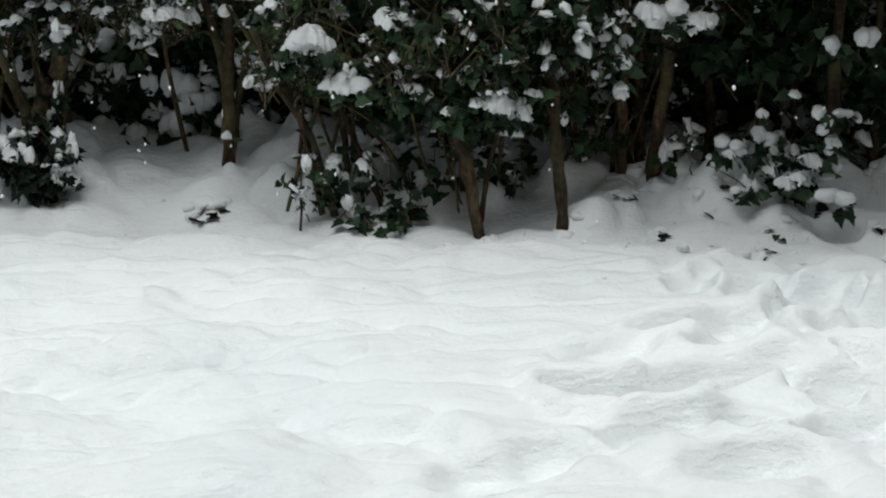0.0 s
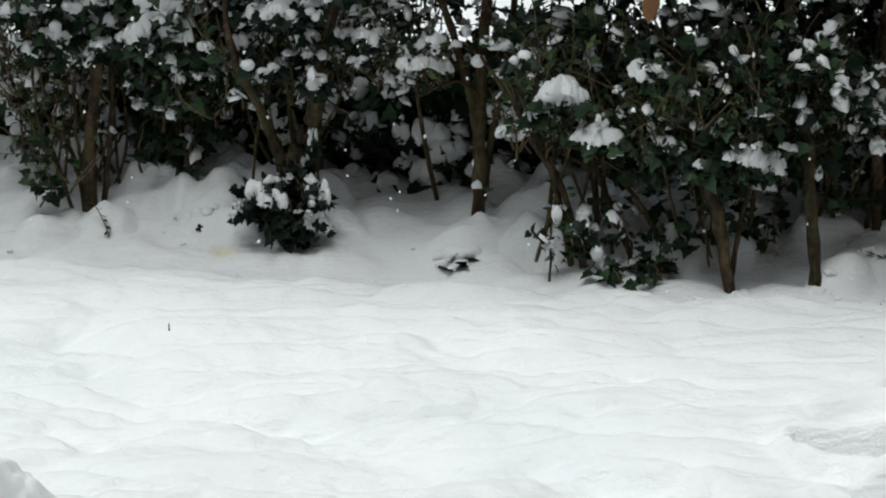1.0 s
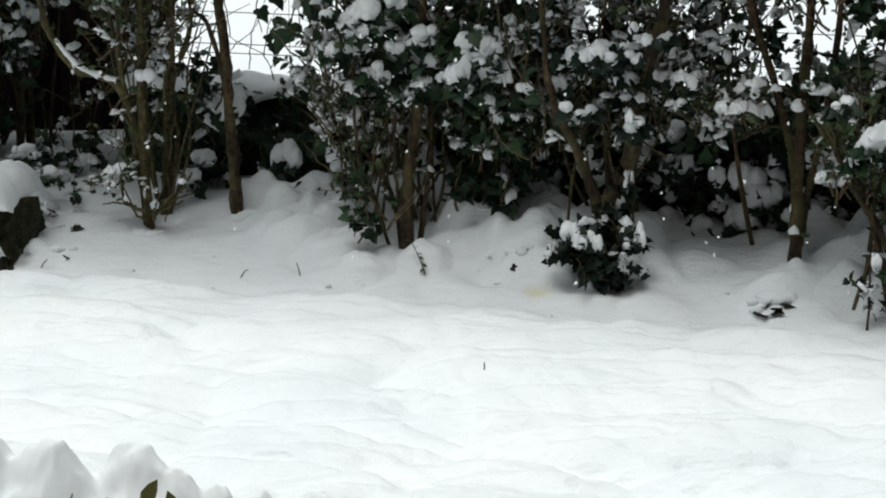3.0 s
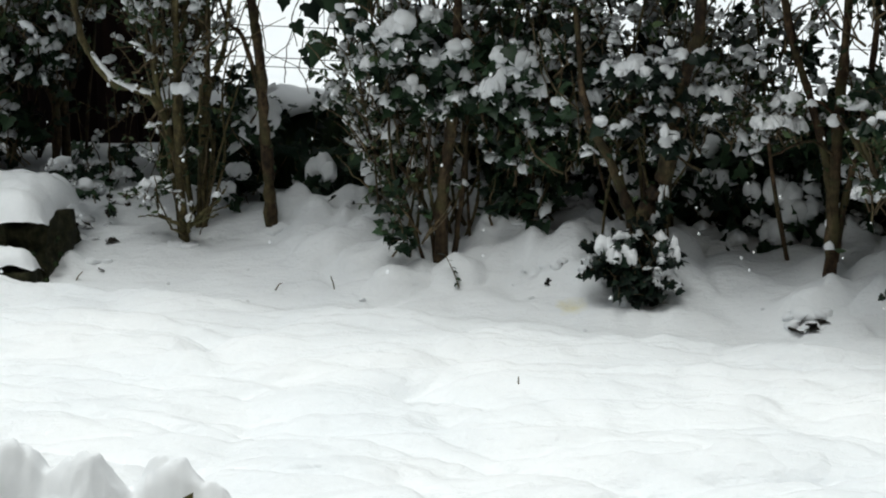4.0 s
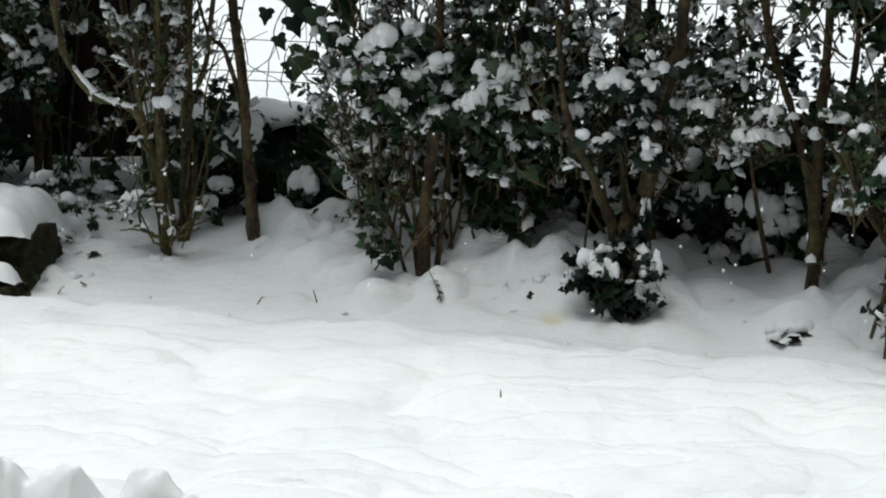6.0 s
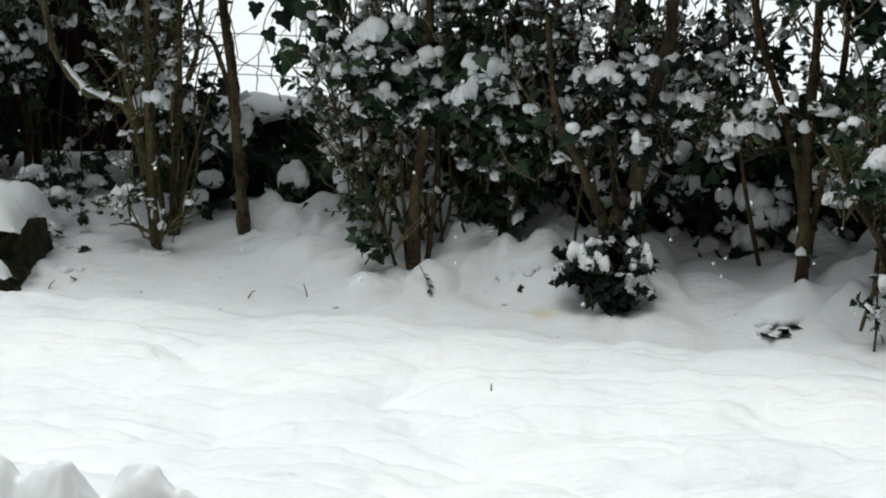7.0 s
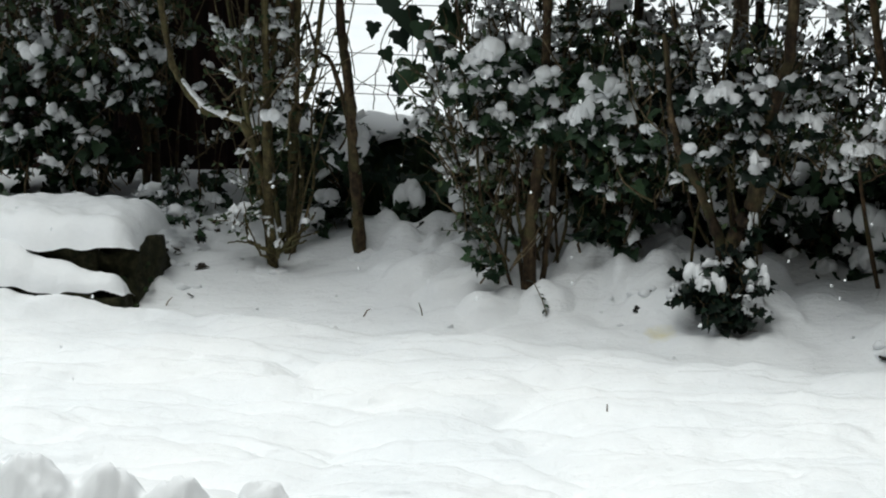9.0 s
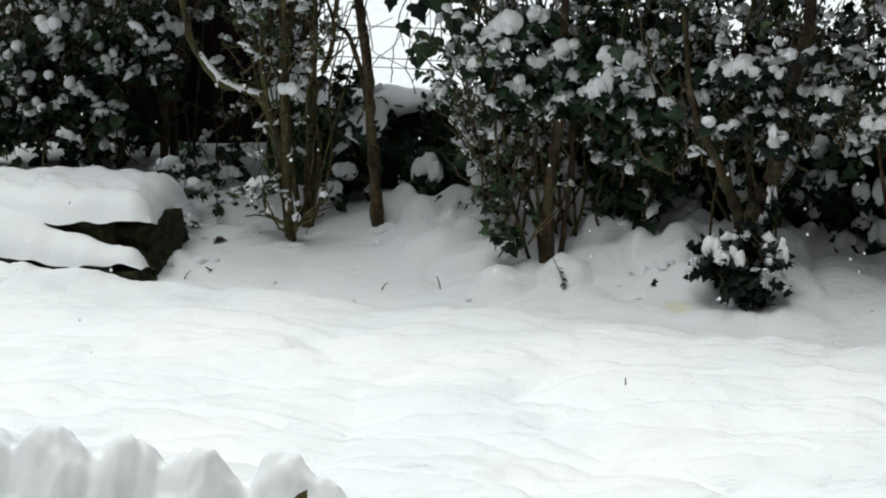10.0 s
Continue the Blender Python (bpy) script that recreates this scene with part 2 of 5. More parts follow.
def pad_shape():
    """A small pillow of snow, about 1 across, lying on a leaf."""
    ang = np.linspace(0, 2 * math.pi, 8, endpoint=False)
    a = np.column_stack([0.5 * np.cos(ang), 0.5 * np.sin(ang), 0 * ang - 0.05])
    b = np.column_stack([0.44 * np.cos(ang), 0.44 * np.sin(ang), 0 * ang + 0.20])
    c = np.column_stack([0.24 * np.cos(ang + 0.4), 0.24 * np.sin(ang + 0.4), 0 * ang + 0.36])
    v = np.vstack([a, b, c, [(0, 0, 0.40)], [(0, 0, -0.12)]])
    f = []
    for i in range(8):
        j = (i + 1) % 8
        for k in (0, 8):
            f += [(k + i, k + j, k + 8 + j), (k + i, k + 8 + j, k + 8 + i)]
        f += [(16 + i, 16 + j, 24), (j, i, 25)]
    return v, np.array(f)


PAD = pad_shape()
LAYER = (PAD[0] * (0.56, 0.92, 0.42) + (0, 0.48, 0.015), PAD[1])


def pads(rng, places, sizes, tilt=0.35):
    """Pillows of snow of uneven outline at the places."""
    n = len(places)
    v, f = PAD
    a = rng.uniform(0, 2 * math.pi, n)
    c, s = np.cos(a), np.sin(a)
    w = v[None] * (1 + 0.20 * rng.standard_normal((n, len(v), 1)))
    stretch = np.column_stack([rng.uniform(0.8, 1.5, n), rng.uniform(0.6, 1.0, n), rng.uniform(0.7, 1.3, n)])
    w = w * stretch[:, None] * np.asarray(sizes).reshape(n, 1, 1)
    x, y = w[..., 0] * c[:, None] - w[..., 1] * s[:, None], w[..., 0] * s[:, None] + w[..., 1] * c[:, None]
    z = w[..., 2] + x * tilt * rng.standard_normal((n, 1)) + y * tilt * rng.standard_normal((n, 1))
    out = np.stack([x, y, z], -1) + places[:, None]
    faces = (f[None] + (np.arange(n) * len(v))[:, None, None]).reshape(-1, 3)
    return out.reshape(-1, 3), faces


# ---- ground ----
def bank(x, y):
    """Height of the snow without its lumps: a lawn, a shallow trough and the bank under the hedge."""
    s = y + 0.33 * x
    a = np.clip((s - 4.7) / 0.75, 0, 1)
    trough = np.exp(-((s - 4.78) / 0.07) ** 2) * 0.018
    return 0.11 * a * a * (3 - 2 * a) + 0.02 * np.clip((s - 5.45) / 0.5, 0, 1) - trough


def soft_noise(x, y, scale, seed):
    return np.array([noise.noise((a * scale, b * scale, seed)) for a, b in zip(x.ravel(), y.ravel())]).reshape(x.shape)


def cushions(x, y, cw, ch, seed, sharp=9.0):
    """Rounded cushions with soft creases between them, 0 to about 1."""
    u, v = x / cw, y / ch
    iu, iv = np.floor(u), np.floor(v)
    total = np.zeros_like(u)
    for du in (-1, 0, 1):
        for dv in (-1, 0, 1):
            cu, cv = iu + du, iv + dv
            h = np.sin(cu * 127.1 + cv * 311.7 + seed) * 43758.5453
            k = np.sin(cu * 269.5 + cv * 183.3 + seed * 2) * 24634.6345
            ju, jv = h - np.floor(h), k - np.floor(k)
            d = (cu + 0.1 + 0.8 * ju - u) ** 2 + (cv + 0.1 + 0.8 * jv - v) ** 2
            total += np.exp(-sharp * d * (0.7 + 0.6 * ju))
    return 1 + np.log(total + 1e-9) / sharp


# Heaps of snow that have slid from the hedge: x, y, radius, rise.
MOUNDS = [(0.08, 5.33, 0.10, 0.075), (0.11, 5.42, 0.07, 0.09), (0.145, 5.16, 0.055, 0.050), (0.17, 5.02, 0.065, 0.045), (0.23, 5.08, 0.05, 0.040),
          (0.29, 5.00, 0.07, 0.050), (0.26, 5.17, 0.08, 0.055), (0.32, 5.30, 0.09, 0.060), (0.35, 4.88, 0.055, 0.034), (0.04, 4.98, 0.055, 0.035),
          (-0.10, 4.97, 0.06, 0.035), (-0.16, 5.08, 0.07, 0.045), (-0.20, 5.22, 0.06, 0.060), (-0.30, 5.38, 0.07, 0.060), (-0.38, 5.43, 0.05, 0.050),
          (1.00, 4.66, 0.06, 0.065), (1.08, 4.62, 0.06, 0.070), (1.16, 4.66, 0.07, 0.080), (1.22, 4.58, 0.05, 0.050), (1.31, 4.58, 0.07, 0.060),
          (1.97, 4.38, 0.10, 0.070), (2.09, 4.42, 0.07, 0.060), (1.90, 4.47, 0.06, 0.050), (1.63, 4.36, 0.06, 0.045), (2.04, 4.28, 0.06, 0.035),
          (0.55, 5.00, 0.07, 0.045), (0.47, 5.06, 0.08, 0.050)]
mound_rng = np.random.default_rng(31)
for _ in range(80):
    mx = mound_rng.choice([mound_rng.uniform(-0.35, 0.60), mound_rng.uniform(0.98, 2.5)])
    MOUNDS.append((mx, 5.2 - 0.33 * mx + mound_rng.uniform(-0.22, 0.26), mound_rng.uniform(0.028, 0.075), mound_rng.uniform(0.018, 0.055)))


def heaps(x, y, wob, jag):
    """Rounded heaps with creases where they meet."""
    top = np.zeros_like(x)
    for mx, my, r, rise in MOUNDS:
        d = ((x - mx + 0.03 * wob + 0.022 * jag) / (1.1 * r)) ** 2 + ((y - my + 0.02 * jag) / (0.8 * r)) ** 2
        top = np.maximum(top, 0.95 * rise * np.clip(1.3 - d, 0, 1.3) ** 0.47)
    return top * (1 + 0.35 * jag + 0.35 * soft_noise(x, y, 21.0, 8.0))


print_rng = np.random.default_rng(17)
FOOTPRINTS = [(1.30, 3.27, 0.110, 0.070, 0.110, -0.7), (1.50, 3.31, 0.16, 0.060, 0.065, 0.15), (1.29, 3.07, 0.10, 0.05, 0.050, 0.15),
              (1.46, 3.07, 0.07, 0.045, 0.040, -0.2), (1.60, 3.00, 0.09, 0.055, 0.060, 0.4), (1.63, 3.50, 0.10, 0.05, 0.050, 0.1),
              (1.90, 3.57, 0.10, 0.06, 0.055, -0.2), (1.55, 3.63, 0.08, 0.04, 0.035, 0.2), (1.83, 3.70, 0.08, 0.05, 0.045, 0.3),
              (1.72, 3.23, 0.10, 0.07, 0.060, -0.1), (1.37, 3.50, 0.10, 0.05, 0.032, 0.3), (1.00, 2.96, 0.10, 0.06, 0.034, 0.1),
              (0.83, 3.15, 0.12, 0.06, 0.026, -0.2), (1.39, 2.87, 0.10, 0.06, 0.050, 0.2), (1.12, 3.02, 0.09, 0.05, 0.034, -0.3),
              (1.66, 3.62, 0.095, 0.060, 0.060, 0.25), (1.92, 3.76, 0.075, 0.050, 0.045, -0.2), (2.00, 3.66, 0.080, 0.055, 0.050, 0.2), (1.80, 3.83, 0.080, 0.045, 0.038, 0.1)]
for _ in range(26):
    fx = print_rng.uniform(1.65, 2.35)
    fy = 3.05 + 0.55 * (fx - 1.3) + print_rng.uniform(-0.3, 0.75)
    FOOTPRINTS.append((fx, fy, print_rng.uniform(0.03, 0.075), print_rng.uniform(0.025, 0.055), print_rng.uniform(0.014, 0.040), print_rng.uniform(-1.0, 1.0)))


def ground_height(x, y):
    s = y + 0.33 * x
    near = np.clip((6.0 - s) / 0.3, 0, 1) * np.clip((y - 2.2) / 0.4, 0, 1) * np.clip((x + 2.3) / 0.5, 0, 1) * np.clip((3.0 - x) / 0.4, 0, 1)
    lawn = np.clip((4.85 - s) / 0.2, 0, 1)
    wob = soft_noise(x, y, 2.6, 3.0)
    jag = soft_noise(x, y, 9.0, 6.0)
    lumps = 0.068 * cushions(x + 0.16 * wob + 0.035 * jag, y + 0.07 * wob + 0.022 * jag, 0.40, 0.17, 1.3, 34.0)
    lumps += 0.016 * cushions(x + 0.06 * jag, y + 0.02 * jag, 0.24, 0.085, 7.7, 26.0) + 0.008 * cushions(x + 0.02 * jag, y, 0.095, 0.05, 3.9, 18.0)
    lumps += 0.004 * soft_noise(x, y, 22.0, 5.0) + 0.0026 * soft_noise(x, y, 50.0, 5.0)
    lumps += 0.0055 * soft_noise(0.35 * x + 0.02 * jag, y, 24.0, 11.0) + 0.0030 * soft_noise(0.4 * x, y, 55.0, 12.0)
    lumps += 0.010 * wob + 0.019
    for scale, seed, fall in ((4.4, 31.0, 0.021), (7.0, 37.0, 0.013)):
        fold = np.abs(soft_noise(0.30 * x + 0.03 * wob, y + 0.06 * x + 0.012 * jag, scale, seed))
        lumps -= fall * np.clip(1 - fold / 0.13, 0, 1) ** 1.5
    trod = np.clip((x - 0.9) / 0.3, 0, 1) * np.clip((4.2 - y) / 0.3, 0, 1)
    lumps = lumps * (1 - 0.35 * trod) + 0.018 * trod
    rough_end = np.clip((x + 0.5) / 0.25, 0.15, 1) * (1 - 0.75 * np.exp(-((x - 0.75) / 0.18) ** 2))
    banks = 0.030 * cushions(x + 0.08 * wob, y, 0.30, 0.22, 5.1, 6.0) + 0.014 * soft_noise(x, y, 5.5, 9.0) + 0.006 * soft_noise(x, y, 15.0, 2.0)
    banks += rough_end * (0.050 * cushions(x + 0.04 * jag, y + 0.03 * jag, 0.15, 0.12, 8.8, 14.0) - 0.036) + 0.0015 * soft_noise(x, y, 48.0, 4.0)
    under = np.clip((s - 4.95) / 0.2, 0, 1) * np.clip((5.6 - s) / 0.1, 0, 1) * rough_end
    banks += under * (0.13 * cushions(x + 0.05 * wob + 0.03 * jag, y + 0.03 * wob + 0.02 * jag, 0.13, 0.11, 12.4, 16.0) - 0.085)
    z = bank(x, y) + near * (lawn * (lumps - 0.060) + (1 - lawn) * (banks - 0.026))
    for dx, dy, rx, ry, rise in ((-1.34, 5.03, 0.12, 0.055, 0.040), (-1.13, 5.00, 0.10, 0.045, 0.030), (-1.45, 4.93, 0.12, 0.06, 0.025), (-0.93, 5.22, 0.05, 0.10, 0.020), (0.83, 4.69, 0.055, 0.055, 0.050), (0.885, 4.76, 0.03, 0.035, 0.030), (0.91, 4.70, 0.035, 0.03, 0.018)):
        z = z + rise * np.exp(-((x - dx) / rx) ** 2 - ((y - dy) / ry) ** 2) * (1 + 1.2 * jag)
    z = z + heaps(x, y, wob, jag) * near
    churned = near * np.clip((x - 1.30 - 0.25 * (y - 3.2)) / 0.35, 0, 1) * np.clip((4.35 - y) / 0.25, 0, 1) * np.clip((4.0 - x) / 0.5, 0, 1)
    z = z + churned * (0.022 * soft_noise(x, y, 6.0, 14.0) + 0.011 * soft_noise(x, y, 14.0, 15.0) + 0.005 * soft_noise(x, y, 30.0, 16.0))
    for fx, fy, rx, ry, depth, turn in FOOTPRINTS:
        c, k = math.cos(turn), math.sin(turn)
        u, v = ((x - fx) * c + (y - fy) * k) / rx, ((y - fy) * c - (x - fx) * k) / ry
        d = u * u + v * v
        d = np.clip(d * (1 + 0.5 * jag), 0, 60)
        z = z - 1.25 * depth * np.exp(-d ** 2.4) + depth * 0.25 * np.exp(-((np.sqrt(d) - 1.45) / 0.35) ** 2)
    return z


def spread(lo, hi, step, far):
    """Coordinates, dense between lo and hi and wider apart out to far."""
    mid = np.arange(lo, hi + step / 2, step)
    out = np.cumsum(step * 1.35 ** np.arange(1, 40))
    out = out[out < far]
    return np.concatenate([lo - out[::-1], mid, hi + out])


gx, gy = np.meshgrid(spread(-1.45, 2.45, 0.010, 900), spread(2.75, 5.9, 0.010, 900))
gz = ground_height(gx, gy)
rows_n, cols_n = gx.shape
index = np.arange(rows_n * cols_n).reshape(rows_n, cols_n)
quads = np.stack([index[:-1, :-1], index[:-1, 1:], index[1:, 1:], index[1:, :-1]], -1).reshape(-1, 4)
ground = mesh_object("ground", np.column_stack([gx.ravel(), gy.ravel(), gz.ravel()]), quads, GROUND_SNOW)
tagged(ground, "deep untrodden white snow, lumpy over the lawn, with footprints", "snow", kind="structure")


def height(x, y):
    return float(ground_height(np.array([x]), np.array([y]))[0])


# unseen plain wall behind the camera, added to block skylight from that side
bm = bmesh.new()
bmesh.ops.create_cube(bm, size=1, matrix=Matrix.Translation((0, -0.75, 3.2)) @ Matrix.Diagonal((14, 0.3, 6.8, 1)))
back_shade_wall = part("shade_wall_south", bm, rough_material("shade_wall_brown", (0.12, 0.10, 0.08), (0.17, 0.145, 0.12), (0.22, 0.19, 0.16), 12, 0.004), smooth=False)
tagged(back_shade_wall, "plain brown unseen wall behind the camera, added to block light", "wall", kind="structure")


# unseen dark wall out of view at the right, added to dim the snow there
bm = bmesh.new()
bmesh.ops.create_cube(bm, size=1, matrix=Matrix.Translation((3.1, 1.85, 1.15)) @ Matrix.Diagonal((0.2, 4.8, 2.5, 1)))
side_shade_wall = part("shade_wall_east", bm, rough_material("shade_wall_dark", (0.05, 0.035, 0.03), (0.08, 0.06, 0.05), (0.12, 0.09, 0.075), 12, 0.004), smooth=False)
tagged(side_shade_wall, "plain dark unseen wall at the side, added to darken the right", "wall", kind="structure")


# low mossy bank behind the hedge, with its cover of snow
def behind(x, off):
    """y of the line that runs off behind the hedge's stems."""
    return 5.2 + off - 0.33 * x


def mossy_bank():
    xs, prof = np.arange(-0.78, 4.2, 0.03), [(0.0, -0.05), (0.03, 0.08), (0.05, 0.15), (0.06, 0.21), (0.11, 0.235), (0.3, 0.235), (0.34, -0.05)]
    v = []
    for x in xs:
        for k, (d, h) in enumerate(prof):
            w = noise.noise((x * 7, h * 12, k)) * 0.03
            v.append((x, behind(x, 0.36 + d + w), 0.10 + h + (0.03 * noise.noise((x * 4, k, 2)) if h > 0 else 0)))
    m = len(prof)
    f = [(i * m + j, (i + 1) * m + j, (i + 1) * m + j + 1, i * m + j + 1) for i in range(len(xs) - 1) for j in range(m - 1)]
    f += [tuple(range(m)), tuple(reversed(range((len(xs) - 1) * m, len(xs) * m)))]
    ob = mesh_object("earth_bank", np.array(v), f, MOSS)
    tagged(ob, "low dark green mossy bank behind the hedge", "bank", kind="structure")
    prof = [(0.03, 0.0), (0.02, 0.025), (0.05, 0.055), (0.12, 0.07), (0.25, 0.065), (0.34, 0.03), (0.36, -0.02)]
    v = []
    for x in xs:
        for k, (d, h) in enumerate(prof):
            w = noise.noise((x * 5, 3, k * 0.4)) * 0.05 + noise.noise((x * 14, 5, k * 0.4)) * 0.03
            v.append((x, behind(x, 0.36 + d + w), 0.318 + h * (0.8 + 0.8 * noise.noise((x * 6, 1, 8)) + 0.2 * noise.noise((x * 17, 2, 8))) + (w * 0.9 if k < 2 else w * 0.3)))
    m = len(prof)
    f = [(i * m + j, (i + 1) * m + j, (i + 1) * m + j + 1, i * m + j + 1) for i in range(len(xs) - 1) for j in range(m - 1)]
    f += [tuple(range(m)), tuple(reversed(range((len(xs) - 1) * m, len(xs) * m)))]
    ob = mesh_object("bank_snow", np.array(v), f, SNOW)
    tagged(ob, "soft white snow lying along the top of the bank", "snow", kind="structure")


mossy_bank()


# ---- wire fence ----
def wire_fence():
    r = root("wire_fence", (0.5, behind(0.5, 0.78), 0.1), "thin grey wire stock fence behind the hedge", "fence")
    rng = np.random.default_rng(5)
    for x in (-0.70, 0.56, 2.1, 3.6):
        y = behind(x, 0.78)
        v, f = tube([(x, y, 0.0), (x + 0.004, y, 0.5), (x, y, 1.25)], 0.024, 0.022, 8, rng, 0.03)
        mesh_object("post", v, f, BARK, r, "weathered round wooden post")
    for z in (0.40, 0.428, 0.52, 0.66, 0.80, 0.98):
        pts = [(x, behind(x, 0.75 + 0.01 * noise.noise((x * 3, z, 0))), z + 0.006 * noise.noise((x * 2, z * 9, 4))) for x in np.arange(-0.72, 3.7, 0.12)]
        mesh_object("line_wire", *tube(pts, 0.0014, 0.0014, 5), WIRE, r)
    for x in np.arange(-0.335, 3.5, 0.62):
        pts = [(x + 0.008 * noise.noise((x, z, 1)), behind(x, 0.748), z) for z in np.linspace(0.2, 0.98, 7)]
        mesh_object("stay_wire", *tube(pts, 0.0009, 0.0009, 4), WIRE, r)


wire_fence()


# ---- brown timber fence at the end of the bank ----
def timber_fence():
    r = root("timber_fence", (-1.6, 6.42, 0.1), "dark red-brown close-boarded timber fence", "fence")
    for i in range(17):
        bm = bmesh.new()
        x = -2.45 + i * 0.105
        bmesh.ops.create_cube(bm, size=1, matrix=Matrix.Translation((x, 6.42 + 0.021 * (i % 2), 0.8)) @ Matrix.Diagonal((0.118, 0.018, 1.5, 1)))
        bmesh.ops.bevel(bm, geom=bm.edges[:], offset=0.003, segments=1, affect="EDGES")
        part("board", bm, TIMBER, r, smooth=False)
    for z in (0.3, 1.3):
        bm = bmesh.new()
        bmesh.ops.create_cube(bm, size=1, matrix=Matrix.Translation((-1.62, 6.475, z)) @ Matrix.Diagonal((1.75, 0.04, 0.06, 1)))
        part("rail", bm, TIMBER, r, smooth=False)


timber_fence()


# ---- stone edging block with its snow ----
def stone_block():
    r = root("stone_block", (-1.35, 5.3, 0.02), "rough dark mossy stone block edging a bed, capped with snow", "stone block")
    turn = pose(-0.975, 5.11, 0.0, 0, 0, -8)

    def rough_box(x0, x1, y0, y1, z0, z1, seed, slope=0.0, cuts=14):
        bm = bmesh.new()
        bmesh.ops.create_cube(bm, size=1)
        bmesh.ops.bevel(bm, geom=bm.edges[:], offset=0.09, segments=2, affect="EDGES")
        bmesh.ops.subdivide_edges(bm, edges=bm.edges[:], cuts=11, use_grid_fill=True)
        for v in bm.verts:
            x, y, z = v.co.x + 0.5, v.co.y + 0.5, v.co.z + 0.5
            p = Vector((x0 + x * (x1 - x0), y0 + y * (y1 - y0), z0 + z * (z1 - z0)))
            p.z += slope * (x1 - p.x) * z
            p.x += 0.020 * x ** 3 * math.sin(math.pi * min(1.0, max(0.0, 0.15 + 0.85 * z))) * (1 if slope == 0 else 0)
            k = p * 9 + Vector((seed, 0, 0))
            p += Vector((noise.noise(k), noise.noise(k + Vector((7, 0, 0))), noise.noise(k + Vector((0, 9, 0))))) * 0.026 + Vector((noise.noise(k * 3), noise.noise(k * 3 + Vector((7, 0, 0))), noise.noise(k * 3 + Vector((0, 4, 0))))) * 0.009 + Vector((noise.noise(k * 8), noise.noise(k * 8 + Vector((3, 0, 0))), noise.noise(k * 8 + Vector((0, 3, 0))))) * 0.004
            v.co = turn @ p
        return bm

    part("stone", rough_box(-1.1, 0.0, 0.0, 0.30, -0.05, 0.165, 1), STONE, r)
    part("lower_stone", rough_box(-0.85, 0.0, -0.085, 0.02, -0.05, 0.050, 4, 0.11), STONE, r, "sloping lower ledge of dark stone")

    tuft_rng = np.random.default_rng(12)
    pieces = []
    for k in range(16):
        q = turn @ Vector((tuft_rng.uniform(-0.05, 0.035), tuft_rng.uniform(-0.06, 0.10), tuft_rng.uniform(0.0, 0.10)))
        w = tuft_rng.uniform(0.004, 0.009)
        pieces.append(lump(tuple(q), (w, w, w), 2.3 * k, 2, 1.0, 1.6))
    mesh_object("moss", *joined(pieces), MOSS, r, "dark green tufts of moss")["kind"] = "stuff"

    def cover(x0, x1, y0, y1, z, thick, slope, swell, seed, name, label):
        nx, ny = 120, 44
        v = []
        for i in range(nx + 1):
            for j in range(ny + 1):
                a, b = i / nx, j / ny
                x, y = x0 + a * (x1 - x0), y0 + b * (y1 - y0)
                rim = 0.060 if swell == 0 else 0.05
                ex = min(1.0, min(a, 1 - a) * (x1 - x0) / rim)
                ey = min(1.0, min(b, 1 - b) * (y1 - y0) / rim)
                e = 1 - min(1.0, math.hypot(1 - ex, 1 - ey))
                dome = max(0, 1 - (1 - e) ** 2.3) ** 0.5
                w = noise.noise((x * 8, y * 8, seed)) * 0.018 + noise.noise((x * 17, y * 17, seed)) * 0.008 + (noise.noise((x * 30, y * 30, seed)) * 0.007 + noise.noise((x * 70, y * 70, seed)) * 0.0018) * e * e
                edge = (1 - e) * (0.020 * noise.noise((x * 6, y * 6, seed + 3)) + 0.0008 * noise.noise((x * 40, y * 40, seed + 3)))
                drop = (1 - e) * (0.010 + 0.007 * noise.noise((x * 30, y * 6, seed + 9)) + 0.020 * noise.noise((x * 11, y * 3, seed + 5)) + 0.0008 * noise.noise((x * 50, y * 50, seed + 5)))
                v.append(turn @ Vector((x + edge, y + edge, z + slope * (x1 - x) + (thick + swell * (x1 - x)) * dome + w - drop)))
        m = ny + 1
        f = [(i * m + j, (i + 1) * m + j, (i + 1) * m + j + 1, i * m + j + 1) for i in range(nx) for j in range(ny)]
        mesh_object(name, np.array([tuple(q) for q in v]), f, SNOW, r, label)

    cover(-1.15, 0.004, -0.026, 0.33, 0.158, 0.070, 0.0, 0.0, 2, "snow_cap", "thick rounded cap of white snow")
    cover(-0.85, 0.002, -0.088, 0.012, 0.045, 0.030, 0.12, 0.17, 6, "ledge_snow", "band of white snow on the sloping ledge")


stone_block()


